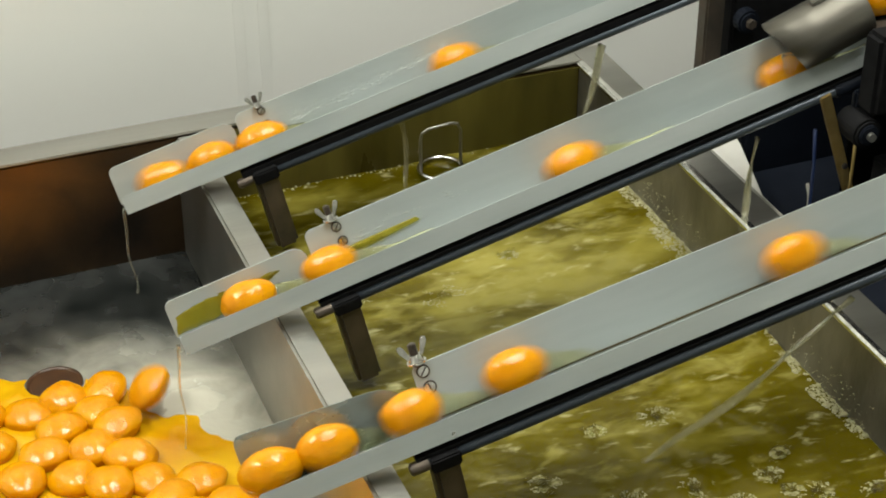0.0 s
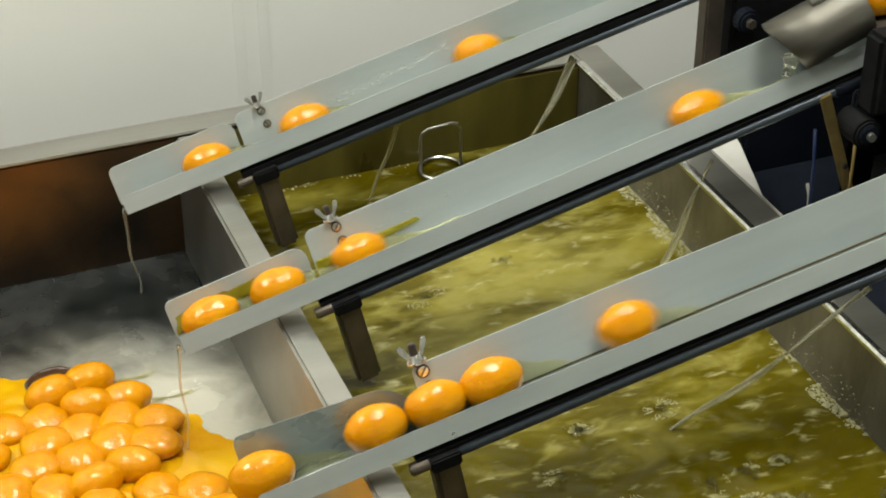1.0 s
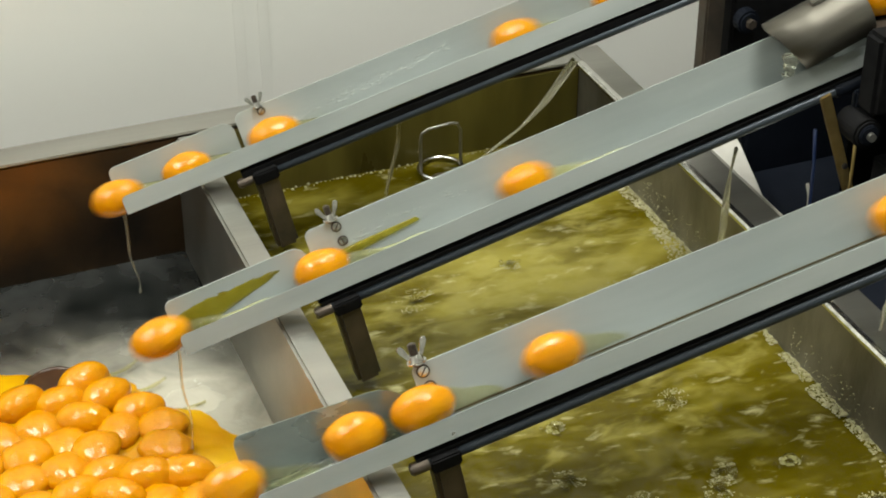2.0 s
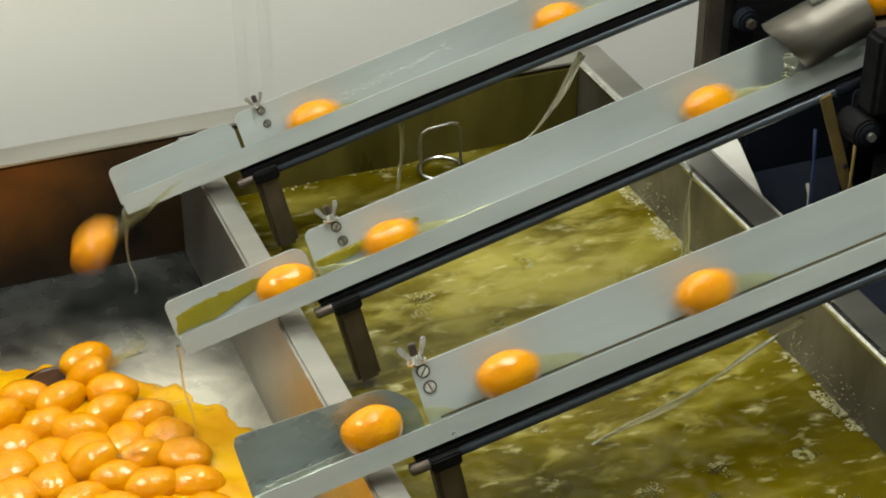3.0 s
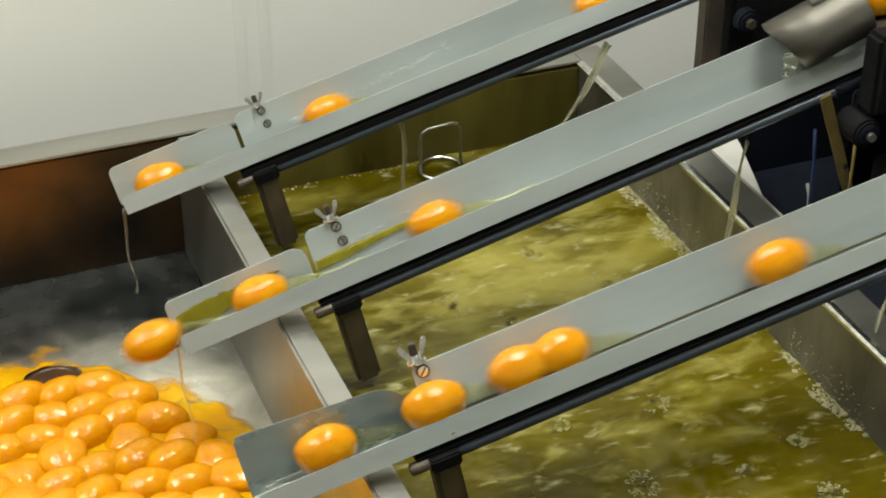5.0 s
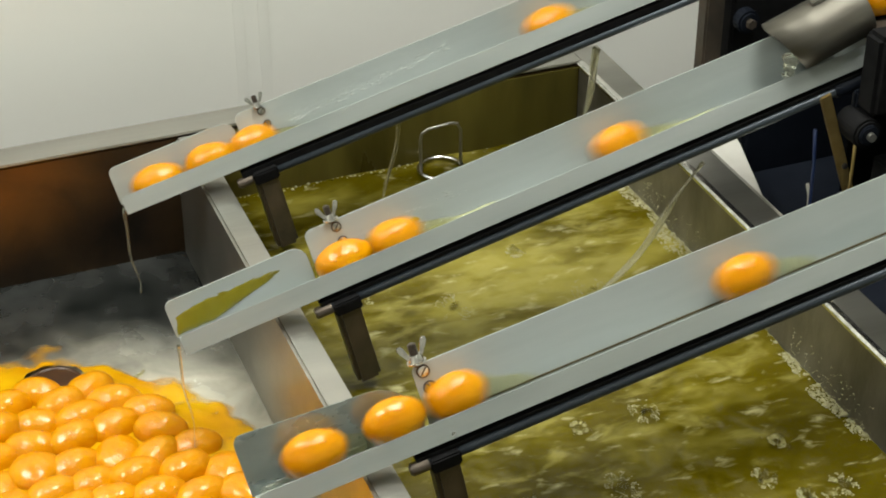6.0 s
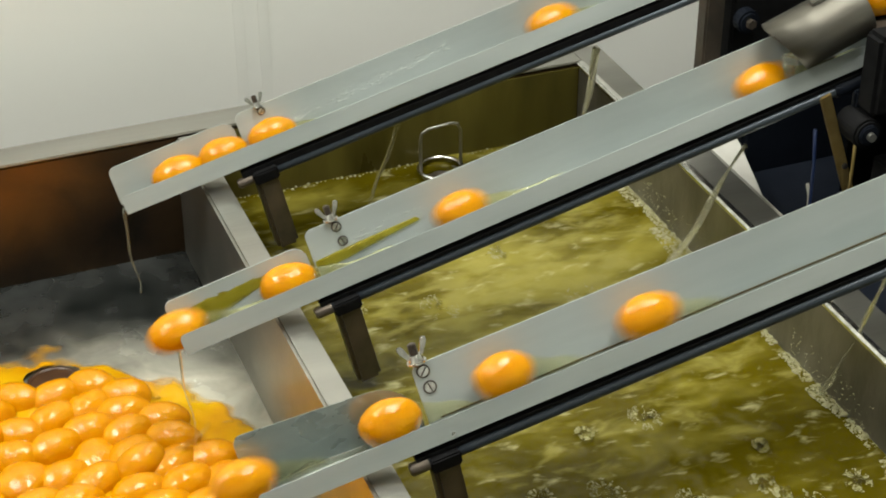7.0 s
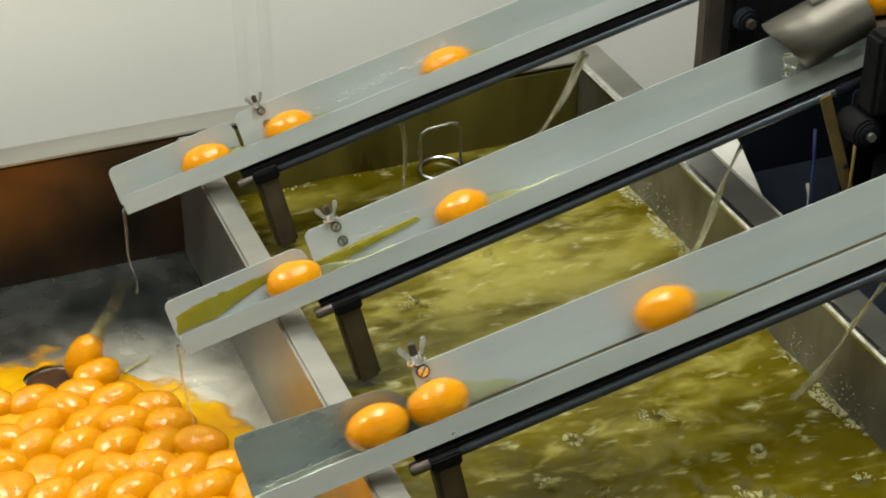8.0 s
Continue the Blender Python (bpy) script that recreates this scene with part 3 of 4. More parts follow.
def stream(name, label, seed, wide):
    """A pouring rope of white: two strands that part and close with a thin skin between them."""
    bm = bmesh.new()
    tracks = []
    for side in (-1, 1):
        pts, rad = [], []
        for k in range(41):
            f = k / 40
            gap = side * wide * (0.35 + 0.65 * math.sin(5.3 * f + seed) ** 2) * (1 - 0.5 * f)
            sag = 0.009 * math.sin(math.pi * min(1.0, f * 1.3)) + 0.0018 * math.sin(13 * f + seed)
            pts.append((gap + sag, 0.0016 * math.sin(9 * f + 2 * seed + side), -0.235 * f))
            rad.append(0.00115 * (1.25 - 0.6 * f) * (1 + 0.35 * math.sin(23 * f + seed * side)))
        join(bm, path_bm(pts, rad, 8))
        tracks.append(pts)
    for shift in (-0.0002, 0.0002):
        rows = [[bm.verts.new(Vector(p).lerp(Vector(q), g) + Vector((0, shift + 0.0006 * math.sin(g * 3), 0))) for g in (0.0, 0.33, 0.67, 1.0)] for p, q in zip(*tracks)]
        for p, q in zip(rows, rows[1:]):
            for k in range(3):
                bm.faces.new((p[k], p[k + 1], q[k + 1], q[k]))
    return tagged(part(name, bm, STREAM, None, smooth=True), label, "egg white", "egg white strands")


STRANDS = [
    strand("egg_white_strand", (0.2155, 1.2480, -0.003), 0.004, 0.085, 0.0013, "thin clear egg white thread hanging from a trough end", 0.3),
    strand("egg_white_strand", (0.2090, 1.0470, -0.004), 0.005, 0.095, 0.0010, "thin clear egg white thread hanging from a trough end", 1.7),
    stream("egg_white_stream", "pale double rope of egg white pouring from a trough", 2.2, 0.0017),
    stream("egg_white_stream", "pale double rope of egg white pouring from a trough", 3.1, 0.0017),
    stream("egg_white_stream", "pale double rope of egg white pouring from a trough", 4.4, 0.0020),
    strand("egg_white_strand", (0.4550, 1.2480, 0.040), -0.020, 0.112, 0.0022, "slack clear rope of egg white falling from a trough", 5.6),
]
# where each stream leaves its trough: across, then seconds, along, height, slant and lean in degrees
FLOW = {
    2: (0.846, ((0, 0.638, 0.059, 45, 10), (0.5, 0.631, 0.057, -6, 19), (1, 0.651, 0.064, 40, 18), (1.5, 0.635, 0.061, 35, 21), (2.2, 0.680, 0.069, -16, 20), (3, 0.600, 0.051, 45, 20), (3.5, 0.635, 0.059, 42, -3), (4, 0.609, 0.051, 0, 13), (4.5, 0.689, 0.067, -15, 20), (5.3, 0.662, 0.064, -0, 21), (6, 0.680, 0.069, -12, 20), (6.5, 0.644, 0.061, 24, 1), (7, 0.664, 0.068, 2, 21), (7.5, 0.655, 0.066, 36, -11), (8, 0.662, 0.064, 11, 22))),
    3: (1.04, ((0, 0.675, 0.076, 11), (1, 0.636, 0.064, 29), (1.5, 0.670, 0.074, 20), (3, 0.619, 0.060, 7), (3.5, 0.665, 0.072, 40), (4, 0.631, 0.065, 50), (4.5, 0.672, 0.076, 6), (5.5, 0.650, 0.071, 29), (6.5, 0.617, 0.060, 48), (7, 0.665, 0.072, 37), (7.5, 0.672, 0.074, 19), (8, 0.661, 0.072, 27))),
    4: (1.246, ((0, 0.644, 0.068, 23), (0.5, 0.612, 0.058, 41), (1, 0.617, 0.060, 38), (1.5, 0.618, 0.057, 55), (3, 0.625, 0.062, 42), (3.5, 0.639, 0.066, 61), (4, 0.586, 0.052, 33), (4.5, 0.672, 0.071, 28), (5.3, 0.639, 0.066, 44), (6, 0.639, 0.066, 19), (7, 0.639, 0.066, 20), (7.5, 0.580, 0.050, 68), (8, 0.628, 0.063, 39))),
}


# ---- bubbles and froth on the liquid ----
def dome(bm, x, y, z, r, seg=8, rise=0.85):
    rows = []
    for k in range(4):
        a = radians(90 * k / 4)
        rows.append([bm.verts.new((x + r * math.cos(a) * math.cos(i * math.tau / seg), y + r * math.cos(a) * math.sin(i * math.tau / seg), z + rise * r * math.sin(a))) for i in range(seg)])
    tip = bm.verts.new((x, y, z + rise * r))
    for a, b in zip(rows, rows[1:]):
        for i in range(seg):
            bm.faces.new((a[i], a[(i + 1) % seg], b[(i + 1) % seg], b[i]))
    for i in range(seg):
        bm.faces.new((rows[-1][i], rows[-1][(i + 1) % seg], tip))


def froth():
    rng = random.Random(5)
    bm = bmesh.new()
    y = 0.40
    while y < 1.335:
        reach = 0.008 + 0.018 * max(0.0, noise.noise((y * 16, 2.0, 0))) + (0.010 if 1.02 < y < 1.16 else 0.0)
        for _ in range(0 if noise.noise((y * 41, 5.0, 1)) < -0.28 else 15):
            w = rng.random() ** 1.6 * reach
            dome(bm, XW - 0.0005 - w, y + rng.uniform(-0.002, 0.002), LIQUID_Z, rng.uniform(0.0004, 0.0012) if rng.random() < 0.97 else rng.uniform(0.0018, 0.0032), 8, 0.5)
        y += 0.0024
    # splashes that have dried on the wall above the liquid
    for _ in range(1500):
        y = rng.uniform(0.5, 1.33)
        if noise.noise((y * 19, 7.0, 0)) > -0.1:
            dome(bm, XW - 0.0002, y, LIQUID_Z + 0.026 * rng.random() ** 2.6, rng.uniform(0.0002, 0.0007), 6)
    x = XR + 0.004
    while x < XW:
        dome(bm, x, YB - 0.002 - rng.random() * 0.005, LIQUID_Z - 0.0005, rng.uniform(0.0006, 0.0017))
        x += 0.004
    y = 0.5
    while y < 1.33:
        dome(bm, XR + 0.002 + rng.random() ** 2 * 0.006, y, LIQUID_Z - 0.0005, rng.uniform(0.0006, 0.0016))
        y += 0.006
    tagged(part("froth", bm, FROTH, None, smooth=True), "pale froth clinging to the tank walls", "froth", kind="stuff")


froth()
CLUSTERS = []


def bubble_clusters():
    rng = random.Random(11)
    spots = [(0.545, 0.80), (0.575, 0.765), (0.46, 0.79), (0.50, 0.70), (0.61, 0.85), (0.55, 0.93), (0.43, 0.87), (0.40, 0.98), (0.49, 1.06),
             (0.44, 1.12), (0.53, 1.16), (0.58, 1.08), (0.62, 0.75), (0.52, 0.74), (0.60, 0.70), (0.37, 1.15), (0.59, 0.80), (0.41, 1.22),
             (0.470, 0.745), (0.505, 0.775), (0.535, 0.740), (0.565, 0.835), (0.600, 0.790), (0.485, 0.845), (0.440, 0.760), (0.525, 0.825), (0.630, 0.790), (0.47, 0.93)]
    for n, (x, y) in enumerate(spots):
        t = thing("bubble_cluster", Matrix.Translation((x, y, LIQUID_Z + 0.0006)), "clear round bubbles and pale froth floating on egg white", "bubbles", "floating bubbles")
        bm = bmesh.new()
        wide = rng.uniform(0.006, 0.015)
        for _ in range(260):
            a, d = rng.random() * math.tau, wide * (0.45 + 0.55 * rng.random()) * (1 + 0.3 * math.sin(3 * n))
            if noise.noise((2.2 * math.cos(a), 2.2 * math.sin(a), n * 1.7)) > -0.12:
                dome(bm, 1.25 * d * math.cos(a), 0.9 * d * math.sin(a), 0.0, rng.uniform(0.0003, 0.0007), 6, 0.3)
        tagged(part("foam", bm, FROTH, t, "fine pale foam round the bubbles", True), kind="stuff")
        big = rng.uniform(0.0030, 0.0062)
        for k in range(rng.randint(5, 9)):
            a, d = rng.random() * math.tau, (0.0 if k == 0 else rng.uniform(0.8, 2.4) * big)
            bm = bmesh.new()
            dome(bm, d * math.cos(a), d * math.sin(a), 0.0006, big if k == 0 else rng.uniform(0.0008, 0.0024), 14 if k == 0 else 9)
            part("bubble", bm, BUBBLE, t, smooth=True)
        CLUSTERS.append((t, x, y))


bubble_clusters()


# ---- plug with a wire handle in the liquid ----
def plug():
    t = thing("drain_plug", Matrix.Translation((0.5205, 1.3185, LIQUID_Z)), "steel drain plug with a wire handle standing in the liquid", "plug")
    def ring(r, z, w):
        pts = [(r * math.cos(k * math.tau / 40), r * math.sin(k * math.tau / 40), z) for k in range(41)]
        return path_bm(pts, [w] * 41, 8)
    part("plug_ring", ring(0.0205, 0.004, 0.0021), PLATED, t, "bright ring", True)
    part("plug_body", tube_bm((0, 0, -0.13), (0, 0, -0.001), 0.0192, 32), DARK_STEEL, t)
    h = [(-0.0195, 0, 0.004), (-0.0195, 0.001, 0.036), (-0.0180, 0.001, 0.043), (-0.012, 0.001, 0.0465), (0.010, 0.001, 0.0485),
         (0.0165, 0.001, 0.0465), (0.0195, 0.001, 0.040), (0.0195, 0, 0.004)]
    part("wire_handle", path_bm(h, [0.0014] * len(h), 10), STEEL, t, "thin bent wire handle", True)


plug()


# ---- machine at the upper end of the troughs ----
HOOD = material("dull_hood_steel", (0.065, 0.061, 0.051), 0.46, 0.85, (0.17, 0.16, 0.135), 40, 0.15, 160, (0.2, 1, 1), 0.08)


SHIELD = material("pale_sheet_steel", (0.42, 0.41, 0.37), 0.5, 0.3, (0.54, 0.53, 0.49), 30, 0.2, 120, rough_spread=0.08)
CABLE = material("blue_cable", (0.004, 0.012, 0.05), 0.5, 0.0, (0.006, 0.018, 0.07), 60)
PALE = material("pale_cable", (0.30, 0.29, 0.25), 0.5, 0.0, (0.38, 0.37, 0.32), 60)


def machine():
    c = thing("machine_cabinet", None, "dark navy housing of the breaking machine beside the tank", "machine")
    bm = box_bm(0.742, 1.10, 1.165, 1.20, -0.95, 0.055, 0.004)
    part("housing", bm, NAVY, c)
    part("base", box_bm(0.7125, 1.10, 0.42, 1.163, -0.95, -0.035, 0.004), NAVY, c, "dark lower housing")
    shield = bmesh.new()
    corners = ((0.704, 1.00), (0.7046, 1.069), (0.7310, 1.152), (0.7400, 1.195), (0.704, 1.195))
    low = [shield.verts.new((x, y, -0.004)) for x, y in corners]
    high = [shield.verts.new((x, y, 0.0012)) for x, y in corners]
    shield.faces.new(high)
    shield.faces.new(low[::-1])
    for n in range(5):
        shield.faces.new((low[n], low[(n + 1) % 5], high[(n + 1) % 5], high[n]))
    part("side_shield", shield, SHIELD, c, "light steel shield beside the rim")
    part("back_plate", box_bm(0.742, 1.10, 1.202, 1.222, -0.95, 0.34, 0.003), BLACK, c, "black upright plate")
    part("corner_post", box_bm(0.713, 0.731, 1.196, 1.212, 0.045, 0.34, 0.002), DARK_STEEL, c, "dark steel post")
    k = part("knob", tube_bm((0.7515, 1.2015, 0.0955), (0.7515, 1.188, 0.0955), 0.0105, 24, bevel=0.002), NAVY, c, "round dark knob")
    part("knob_bolt", tube_bm((0.7515, 1.188, 0.0955), (0.7515, 1.184, 0.0955), 0.0045, 6), DARK_STEEL, k)
    part("side_panel", box_bm(0.79, 1.10, 1.083, 1.0855, -0.0348, 0.30, 0.001), BLACK, c)
    # parts in front of the middle trough
    d = thing("drive_housing", None, "black drive housing with rollers over the trough's end", "machine")
    part("cover", box_bm(0.748, 1.02, 0.998, 1.0225, 0.098, 0.165, 0.004), BLACK, d)
    part("cover_side", box_bm(0.772, 1.02, 1.0, 1.0225, -0.0348, 0.050, 0.002), BLACK, d)
    r = part("roller", tube_bm((0.7485, 1.0, 0.0840), (0.7485, 1.030, 0.0840), 0.0125, 28, bevel=0.002), BLACK, d, "dark ribbed roller")
    part("roller_rib", tube_bm((0.7485, 0.9975, 0.0840), (0.7485, 1.001, 0.0840), 0.0085, 24, bevel=0.001), NAVY, r)
    part("roller_pin", tube_bm((0.7485, 0.994, 0.0840), (0.7485, 0.998, 0.0840), 0.0035, 16), STEEL, r)
    part("roller_arm", box_bm(0.7485, 0.768, 1.0225, 1.029, 0.078, 0.110, 0.002), NAVY, d)
    part("stub", tube_bm((0.757, 0.992, 0.1285), (0.7705, 0.992, 0.1295), 0.0038, 16, bevel=0.001), STEEL, d, "grey stub shaft")
    part("stub_block", box_bm(0.7675, 0.79, 0.986, 0.9985, 0.12, 0.138, 0.002), BLACK, d)
    # brass strap hanging below the middle trough
    s = thing("brass_strap", pose(0.7205, 1.022, 0.112, 0, -20, 0), "flat brass-coloured strap hanging below a trough", "strap")
    part("strap_plate", box_bm(-0.0048, 0.0048, 0.0, 0.0022, -0.150, 0.0, 0.0006), BRASS, s)
    part("strap_bolt", tube_bm((0.0015, -0.0022, -0.071), (0.0015, 0.0, -0.071), 0.0026, 6), DARK_STEEL, s)
    w = thing("drain_wire", None, "thin pale wire hanging beside the brass strap", "wire")
    part("wire_run", path_bm([(0.7445, 1.010, 0.082), (0.7452, 1.010, 0.05), (0.7450, 1.010, 0.0), (0.7455, 1.010, -0.06)], [0.0013] * 4, 8), BRASS, w, smooth=True)
    for name, x, y, top, end, mat, label in (("blue_cable", 0.7215, 1.032, 0.078, -0.034, CABLE, "blue cable hanging behind the brass strap"),
                                             ("pale_cable", 0.7235, 1.036, 0.026, -0.034, PALE, "pale cable hanging behind the brass strap")):
        k = thing(name, None, label, "cable")
        part("cable_run", path_bm([(x, y, top), (x + 0.003, y, top * 0.6), (x + 0.004, y, 0.0), (x + 0.001, y, end)], [0.0014] * 4, 10), mat, k, smooth=True)
    # curved steel hood over the middle trough
    h = thing("chute_hood", Matrix.Translation((0.706, 1.0515, 0.1465)) @ Matrix.Rotation(radians(-20), 4, "Y"), "curved bright steel chute hood above a trough", "chute")
    bm = bmesh.new()
    for shell in (0.0, 0.0012):
        rows = []
        for i in range(13):
            f = i / 12
            a = radians(-28 + 236 * f)
            r = 0.0245 - shell
            cut = -0.021 + 0.040 * abs(f - 0.48) ** 1.2
            rows.append([bm.verts.new((x, -r * math.cos(a), r * math.sin(a))) for x in (cut, 0.02, 0.058)])
        for a, b in zip(rows, rows[1:]):
            for k in range(2):
                bm.faces.new((a[k], a[k + 1], b[k + 1], b[k]))
        if shell == 0.0:
            outer = rows
    for (a, b), (c2, d2) in zip(zip(outer, outer[1:]), zip(rows, rows[1:])):
        bm.faces.new((a[0], b[0], d2[0], c2[0]))
    part("hood_sheet", bm, HOOD, h, smooth=True)
    part("hood_seam", box_bm(0.02, 0.055, -0.0035, 0.0035, 0.0240, 0.0262, 0.001), HOOD, h)
    u = thing("yolk_cup", Matrix.Translation((0.7800, 1.0500, 0.1590)), "small dark cup plate holding a yolk", "cup")
    part("cup_plate", box_bm(-0.018, 0.024, -0.0290, 0.014, -0.0018, 0.0, 0.0006), DARK_STEEL, u)
    g = strand("egg_white_drip", (0.699, 1.043, 0.140), 0.0, 0.019, 0.0060, "clear egg white dripping from the chute", 0.9)
    tagged(g, category="egg white", group="egg white drips")


machine()


# ---- egg white and broken yolk on the tray ----
def thin_out(m):
    """The film turns clear where it runs out to nothing."""
    t = m.node_tree
    n, l = t.nodes, t.links
    b = n["Principled BSDF"]
    co = n.new("ShaderNodeTexCoord")
    sp = n.new("ShaderNodeSeparateXYZ")
    l.new(co.outputs["Object"], sp.inputs[0])
    z = n.new("ShaderNodeTexNoise")
    z.inputs["Scale"].default_value, z.inputs["Detail"].default_value = 55.0, 5.0
    l.new(co.outputs["Object"], z.inputs["Vector"])
    k = n.new("ShaderNodeMath")
    k.operation = "MULTIPLY_ADD"
    k.inputs[1].default_value = 0.0030
    l.new(z.outputs["Fac"], k.inputs[0])
    l.new(sp.outputs["Z"], k.inputs[2])
    r = n.new("ShaderNodeMapRange")
    r.inputs["From Min"].default_value, r.inputs["From Max"].default_value = TRAY_Z + 0.0006, TRAY_Z + 0.0028
    l.new(k.outputs[0], r.inputs["Value"])
    clear = n.new("ShaderNodeBsdfTransparent")
    mix = n.new("ShaderNodeMixShader")
    l.new(r.outputs[0], mix.inputs[0])
    l.new(clear.outputs[0], mix.inputs[1])
    l.new(b.outputs[0], mix.inputs[2])
    l.new(mix.outputs[0], n["Material Output"].inputs["Surface"])


thin_out(PUDDLE)


def tray_films():
    def sheet(name, inside, top, mat, label, seed, kind=""):
        bm = bmesh.new()
        step, verts = 0.0036, {}
        for i in range(165):
            for j in range(285):
                x, y = -0.298 + i * step, 0.34 + j * step
                if x > XL - 0.001 or y > YB - 0.001:
                    continue
                v = inside(x, y) + 0.20 * noise.noise((x * 22, y * 22, seed)) + 0.07 * noise.noise((x * 70, y * 70, seed))
                away = math.hypot(x - 0.1345, y - 1.188)
                if 0.0195 < away < 0.0240:
                    x, y = 0.1345 + (x - 0.1345) * 0.0240 / away, 1.188 + (y - 1.188) * 0.0240 / away
                if v > -0.45 and away > 0.0195:
                    verts[i, j] = bm.verts.new((x, y, TRAY_Z + top * min(v, 0.55) + 0.0003 * noise.noise((x * 120, y * 120, seed))))
        for (i, j), v in verts.items():
            q = [verts.get(k) for k in ((i, j), (i + 1, j), (i + 1, j + 1), (i, j + 1))]
            if all(q):
                bm.faces.new(q)
        ob = part(name, bm, mat, None, smooth=True)
        return tagged(ob, label, "egg film", kind=kind)
    # broken yolk spreads as its pool rises over the tray
    pool = sheet("yolk_pool", lambda x, y: 1.27 - ((x - 0.08) / 0.19) ** 2 - ((y - 0.9) / 0.30) ** 2, 0.0215, PUDDLE, "orange film of broken yolk spread on the tray", 3.0)
    return pool


POOL = tray_films()

# ---- yolks ----
YOLK_MESHES = []


def yolk_shapes():
    for k in range(9):
        bm = bmesh.new()
        bmesh.ops.create_icosphere(bm, subdivisions=4, radius=1.0)
        rx, ry, rz = ((0.0216, 0.0142, 0.0172), (0.0209, 0.0142, 0.0168), (0.0222, 0.0142, 0.0167), (0.0217, 0.0143, 0.0150), (0.0211, 0.0142, 0.0147), (0.0222, 0.0143, 0.0146),
                      (0.0202, 0.0112, 0.0180), (0.0192, 0.0116, 0.0186), (0.0210, 0.0110, 0.0176))[k]
        for v in bm.verts:
            d = v.co.normalized()
            lump = 1 + (0.05 if k < 6 else 0.09) * noise.noise(d * 1.3 + Vector((k * 3.1, 0, 0))) + 0.012 * noise.noise(d * 4 + Vector((0, k * 2.7, 0)))
            v.co = Vector((d.x * rx * (1.0 + 0.06 * d.z), d.y * ry, d.z * rz * (1.0 - 0.07 * d.x))) * lump
        YOLK_MESHES.append(mesh_of("egg_yolk", bm, YOLK, True))


yolk_shapes()


def yolk(k, label, group):
    return tagged(new("egg_yolk", YOLK_MESHES[k % 9]), label, "egg yolk", group)


def tail_mesh():
    """The clear white that a yolk drags behind it, spread thin on the back wing of the trough."""
    e = Vector((0, BACK_TOPS[2][0] - BEND[2], BACK_TOPS[2][1] - SUNK[2])).normalized()
    nrm = Vector((0, -e.z, e.y))
    foot = Vector((0, BEND[2] - 0.0195, SUNK[2] - 0.0162))
    bm = bmesh.new()
    rows = []
    for k in range(25):
        f = k / 24
        high = 0.0200 * (1 - f) ** 0.8 * (1 + 0.10 * math.sin(9 * f)) + 0.0015
        row = []
        for q in range(9):
            g = q / 8
            thick = 0.0006 + 0.0030 * math.sin(math.pi * min(1.0, 0.12 + 0.88 * g)) * (1 - 0.6 * f)
            thick += 0.0005 * noise.noise((f * 9, g * 5, 2.0))
            row.append(bm.verts.new(foot + Vector((0.004 + 0.050 * f + 0.004 * g, 0, 0)) + e * (0.002 + high * g) + nrm * thick))
        rows.append(row)
    for p, q in zip(rows, rows[1:]):
        for k in range(8):
            bm.faces.new((p[k], p[k + 1], q[k + 1], q[k]))
    return mesh_of("egg_white_tail", bm, TAIL_WHITE, True)


TAIL = tail_mesh()


def thread_mesh():
    """A thin string of white that stays behind a yolk and is drawn out as it drops."""
    pts, rad = [], []
    for k in range(21):
        f = k / 20
        pts.append((0.014 + 0.068 * f, 0.0016 * math.sin(6 * f), -0.004 - 0.002 * f + 0.0010 * math.sin(9 * f)))
        rad.append(0.0062 * (1 - f) ** 3 + 0.0011 * (1 + 0.5 * math.sin(13 * f) ** 2))
    return mesh_of("egg_white_thread", path_bm(pts, rad, 9), TAIL_WHITE, True)


THREAD = thread_mesh()


tagged(yolk(2, "whole orange egg yolk waiting at the chute hood", "egg yolks"), "whole orange egg yolk waiting at the chute hood").matrix_world = pose(0.7800, 1.0500, 0.1755, 0, -8, 0)

# Each run: trough, start in seconds, then millimetres above the lip for every tenth of a second.
RUNS = []


def run(i, start, *steps):
    RUNS.append((i, start, steps))


# when a yolk tips over the lip, by its trough and start
LIP = {(0, 0.0, 130): 0.47, (0, 1.8, 503): 2.84, (0, 1.9, 529): 2.953, (0, 0.5, 446): 1.534, (0, 3.7, 386): 4.334, (0, 5.4, 491): 6.36, (0, 7.0, 399): 7.88,
       (1, 3.5, 469): 4.434, (1, 5.2, 507): 6.436, (1, 6.7, 437): 7.434}

SEAT = ((0.0195, 0.0065), (0.0195, 0.0098), (0.0195, 0.0162))  # where a yolk rests across each trough


def on_trough(i, s, roll=0.0):
    return TROUGH_POSE[i] @ Matrix.Translation((s, *SEAT[i])) @ Matrix.Rotation(roll, 4, "X")


PILE_Z = TRAY_Z + 0.0110


